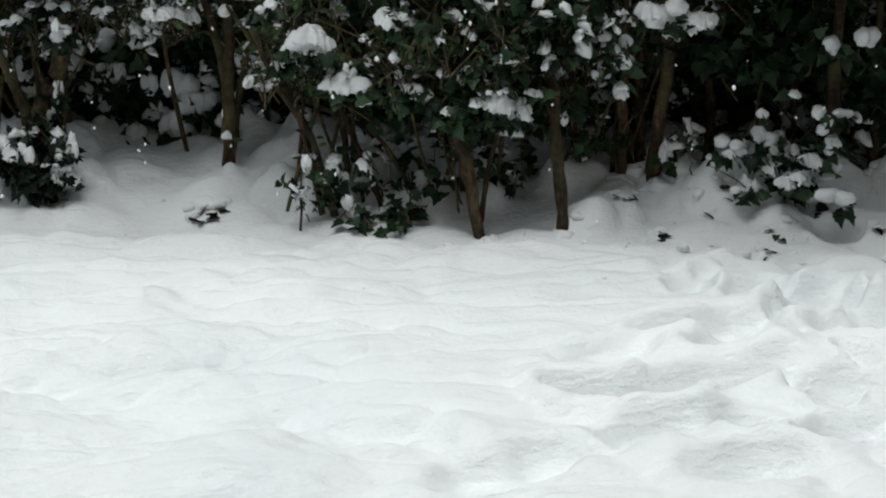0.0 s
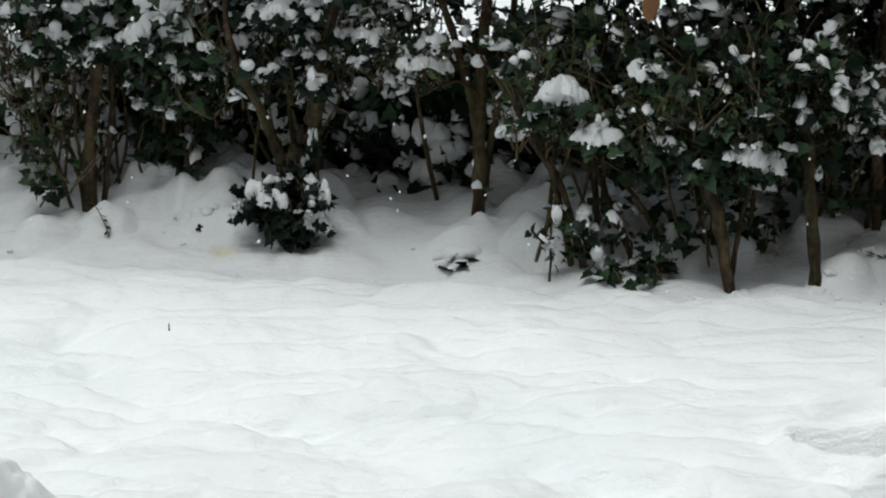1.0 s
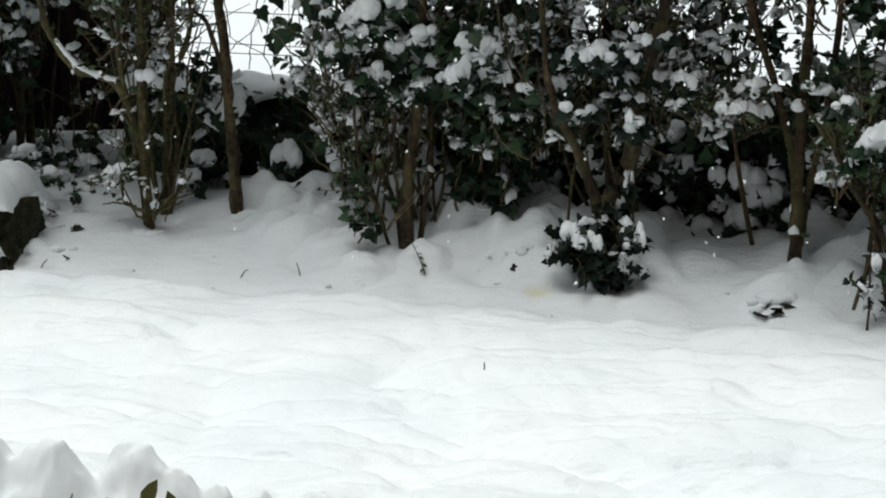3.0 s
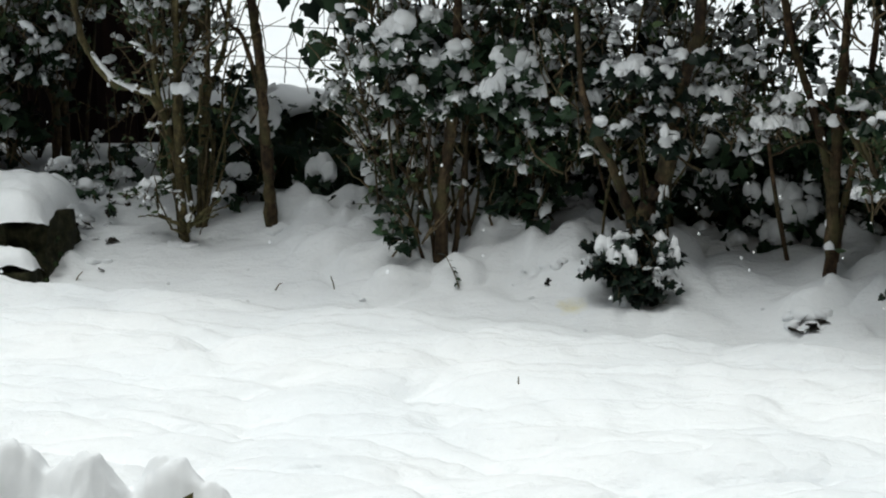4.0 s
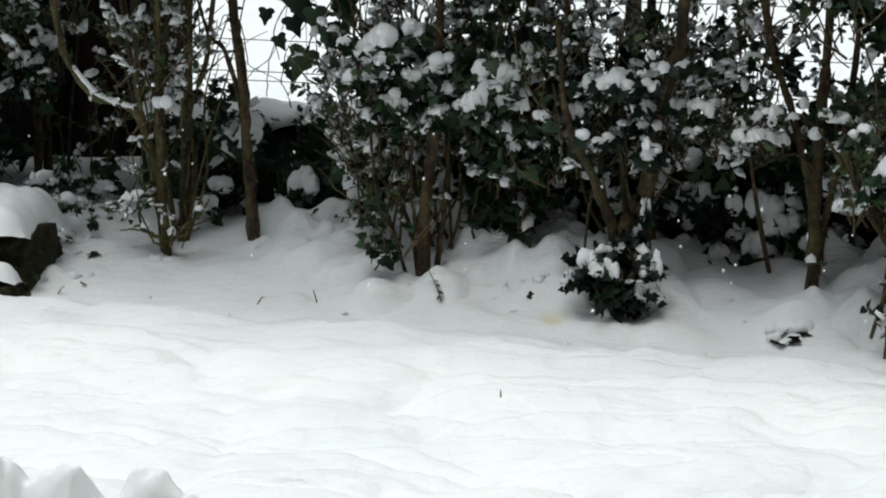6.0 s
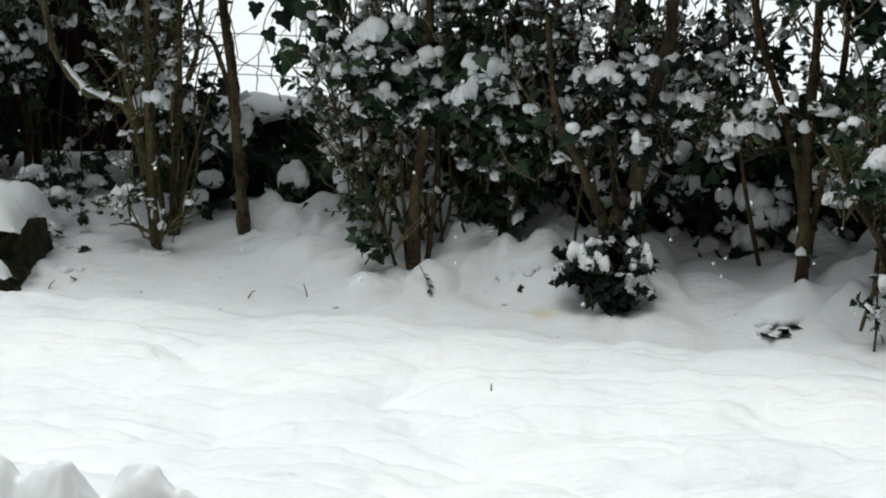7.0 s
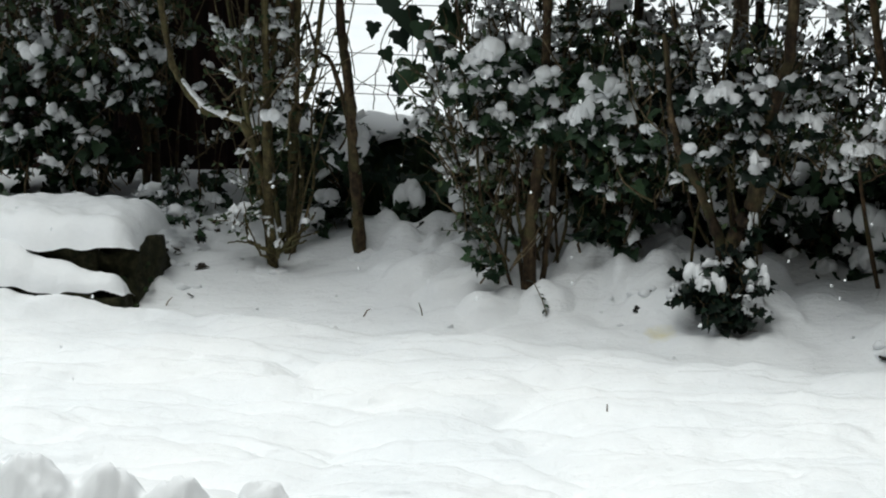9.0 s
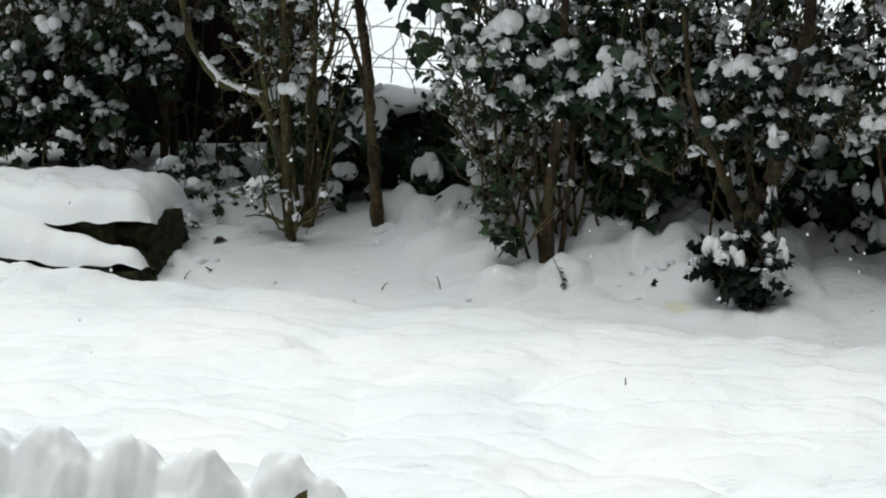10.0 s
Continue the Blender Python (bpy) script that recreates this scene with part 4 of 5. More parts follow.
# long ivy shoot with large leaves that hangs in the gap
def ivy_vine():
    rng = np.random.default_rng(19)
    r = root("ivy_vine", (-0.24, 5.26, height(-0.24, 5.26)), "long ivy shoots with large dark hanging leaves", "ivy", "hedge shrubs")
    for pts in ([(-0.10, 5.22, 0.9), (-0.22, 5.25, 0.72), (-0.27, 5.27, 0.64), (-0.30, 5.28, 0.55), (-0.34, 5.29, 0.47)],
                [(-0.12, 5.22, 0.88), (-0.30, 5.28, 0.74), (-0.37, 5.30, 0.64), (-0.36, 5.30, 0.56)],
                [(-0.15, 5.23, 0.05), (-0.17, 5.24, 0.4), (-0.14, 5.23, 0.7), (-0.10, 5.22, 0.9)]):
        mesh_object("stem", *tube(spline(pts, 18), 0.0028, 0.0012, 5, rng, 0.05), TWIG, r)
    for x, z, w in ((-0.291, 0.585, 0.060), (-0.238, 0.645, 0.045), (-0.326, 0.668, 0.042), (-0.269, 0.69, 0.046), (-0.362, 0.620, 0.030),
                    (-0.198, 0.71, 0.050), (-0.334, 0.535, 0.022), (-0.389, 0.685, 0.030), (-0.345, 0.555, 0.020), (-0.31, 0.72, 0.05), (-0.36, 0.75, 0.05), (-0.32, 0.50, 0.018)):
        ob = new("leaf", LEAF_MESH)
        ob.parent = r
        ob.matrix_parent_inverse = r.matrix_world.inverted()
        ob.matrix_basis = pose(x, 5.20 - 0.33 * x - 0.03, z, -80 + rng.uniform(-25, 25), rng.uniform(-30, 30), rng.uniform(-25, 25)) @ Matrix.Scale(w * 1.4, 4)


ivy_vine()

# ivy-clad shrub between
shrub("ivy_shrub", (0.204, 5.143), "ivy-clad shrub with large dark leaves and snow pillows", "shrub",
      [([(0.207, 5.12, 0.083), (0.204, 5.12, 0.222), (0.216, 5.12, 0.359), (0.223, 5.12, 0.495), (0.252, 5.127, 0.691), (0.26, 5.13, 1.1)], 0.019, 0.009),
       ([(0.204, 5.143, 0.083), (0.164, 5.156, 0.235), (0.136, 5.166, 0.345), (0.12, 5.16, 0.6)], 0.008, 0.004),
       ([(0.22, 5.13, 0.15), (0.27, 5.10, 0.30), (0.30, 5.08, 0.42)], 0.006, 0.003)],
      [((0.20, 5.06, 0.50), (0.15, 0.10, 0.12), 330, 0.045, "ivy", 0.25), ((0.22, 5.08, 0.36), (0.13, 0.10, 0.10), 260, 0.04, "ivy", 0.3),
       ((0.20, 5.10, 0.21), (0.10, 0.07, 0.06), 80, 0.036, "ivy", 0.2), ((0.26, 5.08, 0.42), (0.18, 0.12, 0.16), 700, 0.023, "oval", 0.35),
       ((0.23, 5.1, 0.66), (0.22, 0.12, 0.10), 260, 0.028, "oval", 0.5), ((0.23, 5.08, 0.64), (0.20, 0.10, 0.10), 110, 0.042, "ivy", 0.4), ((0.22, 5.1, 0.98), (0.3, 0.2, 0.20), 340, 0.045, "ivy", 0.4)],
      [((0.165, 4.96, 0.570), (0.056, 0.040, 0.040)), ((0.116, 4.97, 0.505), (0.028, 0.018, 0.046)), ((0.200, 4.98, 0.520), (0.034, 0.028, 0.038)), ((0.270, 4.92, 0.476), (0.024, 0.020, 0.020))]
      + scattered(R, (0.24, 5.0, 0.50), (0.17, 0.05, 0.17), 26, 0.012, 0.03), 26, shift=0.02, backing=0.6, whips=7, airy=0.5)

# forked trunk with an ivy skirt
shrub("ivy_tree", (0.445, 4.85), "forked trunk rising from a dark skirt of ivy", "tree",
      [([(0.44, 4.85, 0.03), (0.438, 4.85, 0.195), (0.388, 4.86, 0.341), (0.329, 4.87, 0.467), (0.30, 4.87, 0.7)], 0.017, 0.006),
       ([(0.455, 4.85, 0.03), (0.452, 4.85, 0.19), (0.508, 4.83, 0.322), (0.527, 4.82, 0.477), (0.571, 4.81, 0.63), (0.58, 4.8, 0.75), (0.60, 4.8, 1.15)], 0.024, 0.010),
       ([(0.47, 4.84, 0.20), (0.50, 4.83, 0.26), (0.537, 4.82, 0.376), (0.56, 4.8, 0.46)], 0.005, 0.003),
       ([(0.548, 5.1, 0.103), (0.542, 5.1, 0.371), (0.541, 5.1, 0.646), (0.54, 5.1, 1.2)], 0.013, 0.011)],
      [((0.392, 4.80, 0.105), (0.034, 0.025, 0.024), 100, 0.026, "ivy", 0.0), ((0.430, 4.79, 0.078), (0.034, 0.025, 0.022), 120, 0.026, "ivy", 0.0),
       ((0.462, 4.78, 0.046), (0.018, 0.02, 0.016), 60, 0.026, "ivy", 0.0), ((0.352, 4.82, 0.122), (0.012, 0.02, 0.014), 10, 0.026, "ivy", 0.1),
       ((0.472, 4.79, 0.100), (0.022, 0.025, 0.034), 70, 0.026, "ivy", 0.0),
       ((0.503, 4.79, 0.125), (0.015, 0.025, 0.050), 50, 0.025, "ivy", 0.9), ((0.452, 4.82, 0.165), (0.022, 0.03, 0.040), 45, 0.027, "ivy", 0.2),
       ((0.42, 4.9, 0.56), (0.22, 0.13, 0.12), 560, 0.025, "oval", 0.45), ((0.40, 4.86, 0.54), (0.18, 0.08, 0.12), 90, 0.038, "ivy", 0.35), ((0.44, 4.88, 0.40), (0.18, 0.12, 0.10), 380, 0.023, "oval", 0.4),
       ((0.64, 4.92, 0.52), (0.14, 0.14, 0.08), 340, 0.028, "oval", 0.55), ((0.48, 4.9, 0.69), (0.2, 0.15, 0.08), 230, 0.03, "oval", 0.5),
       ((0.47, 4.9, 0.98), (0.3, 0.2, 0.22), 600, 0.04, "ivy", 0.4)],
      [((0.475, 4.84, 0.225), (0.026, 0.020, 0.032)), ((0.386, 4.785, 0.160), (0.034, 0.026, 0.032)), ((0.424, 4.775, 0.145), (0.022, 0.018, 0.032)),
       ((0.362, 4.80, 0.170), (0.018, 0.016, 0.020)), ((0.507, 4.755, 0.100), (0.026, 0.020, 0.034)), ((0.525, 4.765, 0.155), (0.014, 0.012, 0.034)),
       ((0.505, 4.83, 0.28), (0.010, 0.010, 0.040)), ((0.407, 4.87, 0.572), (0.040, 0.030, 0.030)), ((0.460, 4.86, 0.555), (0.034, 0.026, 0.036)), ((0.503, 4.82, 0.468), (0.024, 0.020, 0.022)), ((0.607, 4.79, 0.466), (0.030, 0.022, 0.020)), ((0.41, 4.86, 0.438), (0.026, 0.020, 0.018)), ((0.345, 4.89, 0.486), (0.022, 0.018, 0.028))]
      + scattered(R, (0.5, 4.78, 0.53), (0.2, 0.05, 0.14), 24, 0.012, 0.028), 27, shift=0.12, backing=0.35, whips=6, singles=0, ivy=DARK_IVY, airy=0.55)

# trunk that parts into three
shrub("hedge_tree", (0.893, 4.82), "brown trunk parting into three stems", "tree",
      [([(0.890, 4.822, 0.064), (0.887, 4.824, 0.291), (0.841, 4.839, 0.486), (0.781, 4.859, 0.678), (0.72, 4.87, 1.1)], 0.013, 0.008),
       ([(0.897, 4.82, 0.064), (0.895, 4.822, 0.292), (0.899, 4.82, 0.489), (0.909, 4.817, 0.682), (0.92, 4.82, 1.2)], 0.015, 0.010),
       ([(0.906, 4.835, 0.12), (0.920, 4.831, 0.25), (0.951, 4.82, 0.423), (0.97, 4.814, 0.605), (1.0, 4.81, 1.1)], 0.010, 0.006),
       ([(0.899, 4.82, 0.45), (0.84, 4.79, 0.50), (0.76, 4.77, 0.47)], 0.004, 0.002),
       ([(0.90, 4.82, 0.36), (0.83, 4.78, 0.41), (0.74, 4.76, 0.38)], 0.004, 0.002)],
      [((0.74, 4.80, 0.44), (0.11, 0.09, 0.06), 260, 0.024, "oval", 0.5), ((0.97, 4.82, 0.50), (0.08, 0.10, 0.07), 90, 0.026, "oval", 0.6),
       ((0.88, 4.85, 0.68), (0.22, 0.12, 0.08), 110, 0.03, "oval", 0.5), ((0.72, 5.05, 0.62), (0.16, 0.08, 0.13), 190, 0.024, "oval", 0.3), ((0.78, 5.10, 0.55), (0.14, 0.08, 0.10), 60, 0.034, "ivy", 0.3), ((0.88, 4.85, 1.08), (0.32, 0.2, 0.22), 600, 0.035, "oval", 0.5)],
      [((0.73, 4.74, 0.46), (0.035, 0.025, 0.022)), ((0.888, 4.805, 0.165), (0.014, 0.012, 0.010)), ((0.95, 4.76, 0.44), (0.035, 0.025, 0.016)),
       ((0.79, 4.77, 0.45), (0.03, 0.025, 0.02))] + scattered(R, (0.8, 4.75, 0.48), (0.13, 0.04, 0.06), 8, 0.012, 0.024), 28, BARK_RED, singles=0, shift=0.08, backing=0.06, thin=1)

# leaning shrub with heavy snow pillows
shrub("evergreen_shrub", (1.08, 4.51), "leaning stems with ivy, bent under heavy pillows of snow", "shrub",
      [([(1.10, 4.53, 0.013), (1.032, 4.535, 0.20), (0.961, 4.546, 0.318), (0.90, 4.56, 0.45)], 0.010, 0.005),
       ([(1.075, 4.56, 0.013), (1.008, 4.56, 0.25), (0.935, 4.566, 0.377), (0.85, 4.57, 0.5)], 0.009, 0.004),
       ([(1.22, 4.53, 0.013), (1.165, 4.54, 0.12), (1.12, 4.55, 0.22), (1.06, 4.56, 0.36)], 0.009, 0.005),
       ([(1.13, 4.62, 0.02), (1.12, 4.60, 0.2), (1.10, 4.58, 0.4), (1.12, 4.57, 0.7)], 0.009, 0.005),
       ([(1.00, 4.50, 0.013), (0.998, 4.50, 0.09), (1.003, 4.505, 0.16)], 0.003, 0.002)],
      [((1.01, 4.50, 0.10), (0.030, 0.03, 0.07), 16, 0.026, "ivy", 0.6), ((1.20, 4.46, 0.030), (0.065, 0.03, 0.018), 46, 0.030, "ivy", 0.0),
       ((1.13, 4.53, 0.13), (0.10, 0.05, 0.06), 26, 0.027, "ivy", 0.5), ((1.05, 4.50, 0.05), (0.05, 0.03, 0.03), 16, 0.026, "ivy", 0.2),
       ((1.03, 4.52, 0.36), (0.12, 0.09, 0.09), 300, 0.026, "oval", 0.35), ((1.17, 4.54, 0.31), (0.10, 0.08, 0.09), 200, 0.034, "ivy", 0.18),
       ((1.08, 4.53, 0.5), (0.2, 0.12, 0.08), 220, 0.028, "oval", 0.35), ((1.10, 4.55, 0.5), (0.2, 0.10, 0.09), 130, 0.040, "ivy", 0.25), ((1.1, 4.6, 0.85), (0.3, 0.2, 0.25), 700, 0.04, "ivy", 0.3)],
      [((1.010, 4.455, 0.435), (0.046, 0.036, 0.034)), ((1.085, 4.445, 0.345), (0.050, 0.034, 0.028)), ((1.20, 4.41, 0.480), (0.042, 0.032, 0.028)),
       ((1.27, 4.39, 0.440), (0.020, 0.018, 0.026)), ((1.005, 4.47, 0.165), (0.014, 0.013, 0.020)),
       ((1.11, 4.47, 0.060), (0.028, 0.022, 0.030)), ((0.915, 4.48, 0.505), (0.026, 0.020, 0.018))]
      + scattered(R, (0.97, 4.48, 0.40), (0.05, 0.03, 0.04), 9, 0.010, 0.022) + scattered(R, (1.12, 4.50, 0.14), (0.10, 0.04, 0.07), 5, 0.010, 0.018), 29, shift=0.05, whips=5)
shrub("evergreen_shrub", (1.386, 4.42), "evergreen shrub whose twigs hold a broad slab of snow", "shrub",
      [([(1.386, 4.383, 0.01), (1.351, 4.395, 0.148), (1.318, 4.406, 0.259), (1.285, 4.43, 0.37), (1.27, 4.5, 0.6)], 0.016, 0.008),
       ([(1.375, 4.40, 0.01), (1.40, 4.42, 0.12), (1.43, 4.44, 0.25), (1.45, 4.48, 0.45)], 0.007, 0.003),
       ([(1.29, 4.524, 0.028), (1.232, 4.543, 0.13), (1.17, 4.564, 0.217), (1.096, 4.588, 0.291), (1.03, 4.6, 0.36)], 0.007, 0.003),
       ([(1.271, 4.733, 0.072), (1.218, 4.75, 0.163), (1.104, 4.788, 0.225), (1.014, 4.818, 0.288), (0.95, 4.82, 0.36)], 0.007, 0.003),
       ([(1.46, 4.66, 0.067), (1.47, 4.66, 0.228), (1.50, 4.65, 0.361), (1.50, 4.65, 0.491), (1.52, 4.65, 1.1)], 0.012, 0.008)],
      [((1.40, 4.56, 0.29), (0.15, 0.09, 0.07), 330, 0.036, "ivy", 0.14), ((1.30, 4.56, 0.40), (0.14, 0.09, 0.11), 400, 0.028, "oval", 0.28),
       ((1.42, 4.58, 0.46), (0.2, 0.11, 0.10), 440, 0.040, "ivy", 0.18), ((1.42, 4.55, 0.20), (0.14, 0.06, 0.04), 60, 0.034, "ivy", 0.2),
       ((1.30, 4.56, 0.10), (0.12, 0.06, 0.05), 36, 0.030, "ivy", 0.5), ((1.48, 4.50, 0.12), (0.08, 0.06, 0.06), 34, 0.030, "ivy", 0.4),
       ((1.4, 4.65, 0.8), (0.32, 0.2, 0.28), 750, 0.045, "ivy", 0.5)],
      [((1.24, 4.395, 0.320), (0.032, 0.024, 0.018)), ((1.305, 4.370, 0.288), (0.030, 0.022, 0.018)), ((1.385, 4.345, 0.312), (0.050, 0.036, 0.026)),
       ((1.43, 4.340, 0.300), (0.036, 0.026, 0.034)), ((1.475, 4.325, 0.335), (0.024, 0.020, 0.014)), ((1.33, 4.37, 0.365), (0.020, 0.016, 0.024))]
      + scattered(R, (1.34, 4.38, 0.40), (0.2, 0.03, 0.10), 9, 0.010, 0.020), 30, shift=-0.12, thin=2, whips=7, cover=1.4)

# row of trunks at the dark end
shrub("hedge_tree", (1.6, 4.45), "two brown trunks with ivy and snow-dusted twigs", "tree",
      [([(1.566, 4.342, 0.013), (1.542, 4.35, 0.179), (1.524, 4.356, 0.34), (1.494, 4.366, 0.523), (1.477, 4.371, 0.643), (1.46, 4.4, 1.1)], 0.015, 0.010),
       ([(1.671, 4.557, 0.062), (1.65, 4.564, 0.233), (1.628, 4.571, 0.426), (1.624, 4.573, 0.616), (1.62, 4.6, 1.1)], 0.013, 0.009)],
      [((1.68, 4.5, 0.36), (0.09, 0.08, 0.12), 330, 0.03, "oval", 0.6), ((1.60, 4.5, 0.46), (0.12, 0.1, 0.08), 220, 0.035, "ivy", 0.3),
       ((1.66, 4.52, 0.20), (0.07, 0.06, 0.06), 60, 0.03, "ivy", 0.3), ((1.50, 4.20, 0.46), (0.13, 0.05, 0.10), 200, 0.036, "ivy", 0.25), ((1.62, 4.6, 0.8), (0.3, 0.2, 0.28), 900, 0.045, "ivy", 0.3)],
      scattered(R, (1.64, 4.32, 0.40), (0.06, 0.03, 0.09), 16, 0.012, 0.026) + [((1.60, 4.31, 0.455), (0.036, 0.026, 0.018)), ((1.29, 4.43, 0.435), (0.024, 0.020, 0.028)), ((1.45, 4.38, 0.500), (0.030, 0.024, 0.020))], 31, shift=0.12, thin=1, whips=4, cover=1.6)
shrub("hedge_tree", (1.8, 4.5), "cluster of brown hedge trunks in the snow", "tree",
      [([(1.756, 4.512, 0.059), (1.748, 4.515, 0.244), (1.746, 4.515, 0.504), (1.74, 4.52, 1.1)], 0.014, 0.010),
       ([(1.807, 4.476, 0.054), (1.819, 4.472, 0.211), (1.836, 4.466, 0.368), (1.823, 4.471, 0.509), (1.82, 4.48, 1.1)], 0.017, 0.010),
       ([(1.839, 4.615, 0.085), (1.825, 4.62, 0.315), (1.815, 4.623, 0.486), (1.8, 4.63, 1.1)], 0.014, 0.010),
       ([(2.0, 4.60, 0.10), (2.0, 4.60, 0.25), (1.975, 4.61, 0.384), (1.95, 4.62, 0.8)], 0.013, 0.009)],
      [((1.85, 4.45, 0.47), (0.2, 0.12, 0.07), 420, 0.03, "oval", 0.5), ((1.95, 4.5, 0.45), (0.2, 0.12, 0.10), 450, 0.045, "ivy", 0.2),
       # last cloud: leaves above the view, set forward to darken trunks and bank
       ((1.85, 4.5, 0.8), (0.35, 0.2, 0.28), 1000, 0.05, "ivy", 0.3), ((1.95, 4.2, 0.98), (0.3, 0.32, 0.14), 330, 0.085, "ivy", 0.2)],
      [((1.745, 4.30, 0.510), (0.056, 0.040, 0.036)), ((1.83, 4.28, 0.490), (0.036, 0.030, 0.024)), ((1.78, 4.32, 0.455), (0.030, 0.024, 0.020)), ((1.83, 4.45, 0.16), (0.016, 0.015, 0.04))], 32, BARK_RED, shift=0.16, thin=1, whips=3, cover=1.7)
shrub("ivy_shrub", (2.17, 4.36), "dark ivy thicket with scattered snow on its leaves", "shrub",
      [([(2.162, 4.355, 0.053), (2.189, 4.346, 0.197), (2.189, 4.346, 0.392), (2.192, 4.345, 0.52), (2.2, 4.35, 1.1)], 0.018, 0.010),
       ([(2.32, 4.40, 0.06), (2.33, 4.40, 0.3), (2.30, 4.4, 0.7)], 0.014, 0.008)],
      [((2.15, 4.46, 0.40), (0.22, 0.15, 0.14), 800, 0.045, "ivy", 0.04), ((2.36, 4.42, 0.30), (0.14, 0.12, 0.2), 450, 0.045, "ivy", 0.04),
       ((2.07, 4.38, 0.13), (0.11, 0.08, 0.06), 46, 0.034, "ivy", 0.5), ((1.95, 4.46, 0.16), (0.09, 0.07, 0.06), 34, 0.03, "ivy", 0.5), ((2.2, 4.4, 0.62), (0.3, 0.18, 0.12), 700, 0.045, "ivy", 0.02),
       # the forward cloud at y 4.1 is out of view, added to shade the thicket
       ((2.2, 4.45, 0.9), (0.4, 0.25, 0.2), 1100, 0.05, "ivy", 0.1), ((2.25, 4.1, 0.98), (0.4, 0.34, 0.14), 330, 0.085, "ivy", 0.2)],
      [((2.20, 4.22, 0.44), (0.03, 0.025, 0.03)), ((2.12, 4.23, 0.435), (0.022, 0.02, 0.022)), ((2.03, 4.33, 0.21), (0.032, 0.026, 0.024)),
       ((2.10, 4.26, 0.175), (0.03, 0.025, 0.02)), ((2.05, 4.24, 0.13), (0.03, 0.025, 0.02)), ((2.13, 4.20, 0.10), (0.04, 0.03, 0.022))]
      + scattered(R, (2.1, 4.25, 0.25), (0.16, 0.03, 0.14), 10, 0.01, 0.024) + scattered(R, (2.03, 4.33, 0.14), (0.13, 0.06, 0.08), 12, 0.018, 0.034), 33, cover=2.3, shift=0.06)


# ---- ivy over the foot of the bank, with snow pillows ----
def bank_ivy(x0, x1, seed, leaves, lumps, label):
    lumps = lumps * 5 // 4
    rng = np.random.default_rng(seed)
    xm = (x0 + x1) / 2
    clouds = [((x, behind(x, 0.27), 0.14 + 0.10 * k), ((x1 - x0) / 4, 0.06, 0.07), leaves // 4, 0.045, "ivy", 0.22)
              for x in (x0 + (x1 - x0) * 0.25, x0 + (x1 - x0) * 0.75) for k in (0, 1)]
    clouds.append(((xm, behind(xm, 0.36), 0.33), ((x1 - x0) / 2, 0.06, 0.025), leaves // 4, 0.04, "ivy", 0.5))
    clumps = []
    for _ in range(lumps):
        x = rng.uniform(x0, x1)
        z = rng.uniform(0.10, 0.27) if rng.random() < 0.8 else rng.uniform(0.27, 0.36)
        w = rng.uniform(0.018, 0.037)
        clumps.append(((x, behind(x, 0.17 + rng.uniform(-0.05, 0.07)), z), (w, w * 0.8, w * rng.uniform(0.7, 1.25))))
    shrub("ground_ivy", (xm, behind(xm, 0.27)), label, "ivy", [], clouds, clumps, seed, group="ivy on the bank", singles=30, cover=0, backing=0, thin=0)


for k, (a, b, count, lumps) in enumerate([(-0.64, -0.46, 140, 4), (-0.38, -0.20, 70, 2), (-0.20, 0.10, 240, 9), (0.10, 0.40, 260, 10), (0.40, 0.64, 260, 9), (0.64, 0.88, 360, 12),
                                          (0.88, 1.2, 300, 9), (1.2, 1.5, 380, 7), (1.5, 1.8, 420, 7), (1.8, 2.1, 420, 8), (2.1, 2.5, 520, 10)]):
    bank_ivy(a, b, 60 + k, count, lumps, "dark ivy on the bank under rounded pillows of snow")


# bare stems under the timber fence
BARE = []
for k in range(6):
    a, y = R.uniform(-1.02, -0.76), R.uniform(5.75, 6.2)
    d, h = R.uniform(-0.08, 0.08), R.uniform(0.10, 0.40)
    BARE.append(([(a, y, height(a, y)), (a + d * 0.3, y, 0.12 + h * 0.4), (a + d, y - 0.01, 0.12 + h)], R.uniform(0.002, 0.0045), 0.001))
shrub("bare_shrub", (-0.9, 5.95), "thin bare stems with a few snowy leaves below the fence", "shrub", BARE,
      [((-0.86, 5.95, 0.34), (0.10, 0.1, 0.10), 60, 0.024, "oval", 0.2), ((-0.95, 5.9, 0.17), (0.10, 0.1, 0.04), 40, 0.03, "ivy", 0.25)],
      [((-0.97, 5.85, 0.17), (0.03, 0.025, 0.02)), ((-0.88, 5.8, 0.15), (0.035, 0.025, 0.02))], 83, singles=8, backing=0, thin=0, cover=1.2)

# ivy beside the stone block
shrub("ground_ivy", (-0.90, 5.55), "low ivy sprigs poking through the snow beside the block", "ivy", [],
      [((-0.94, 5.52, 0.15), (0.05, 0.06, 0.04), 20, 0.024, "ivy", 0.3), ((-0.99, 5.65, 0.17), (0.06, 0.06, 0.03), 20, 0.026, "ivy", 0.6), ((-0.88, 5.48, 0.10), (0.025, 0.03, 0.02), 8, 0.024, "ivy", 0.2)],
      [((-0.93, 5.5, 0.17), (0.022, 0.018, 0.016)), ((-1.0, 5.64, 0.2), (0.03, 0.022, 0.02))], 81, group="ivy on the bank", singles=20, cover=0, backing=0, thin=0)


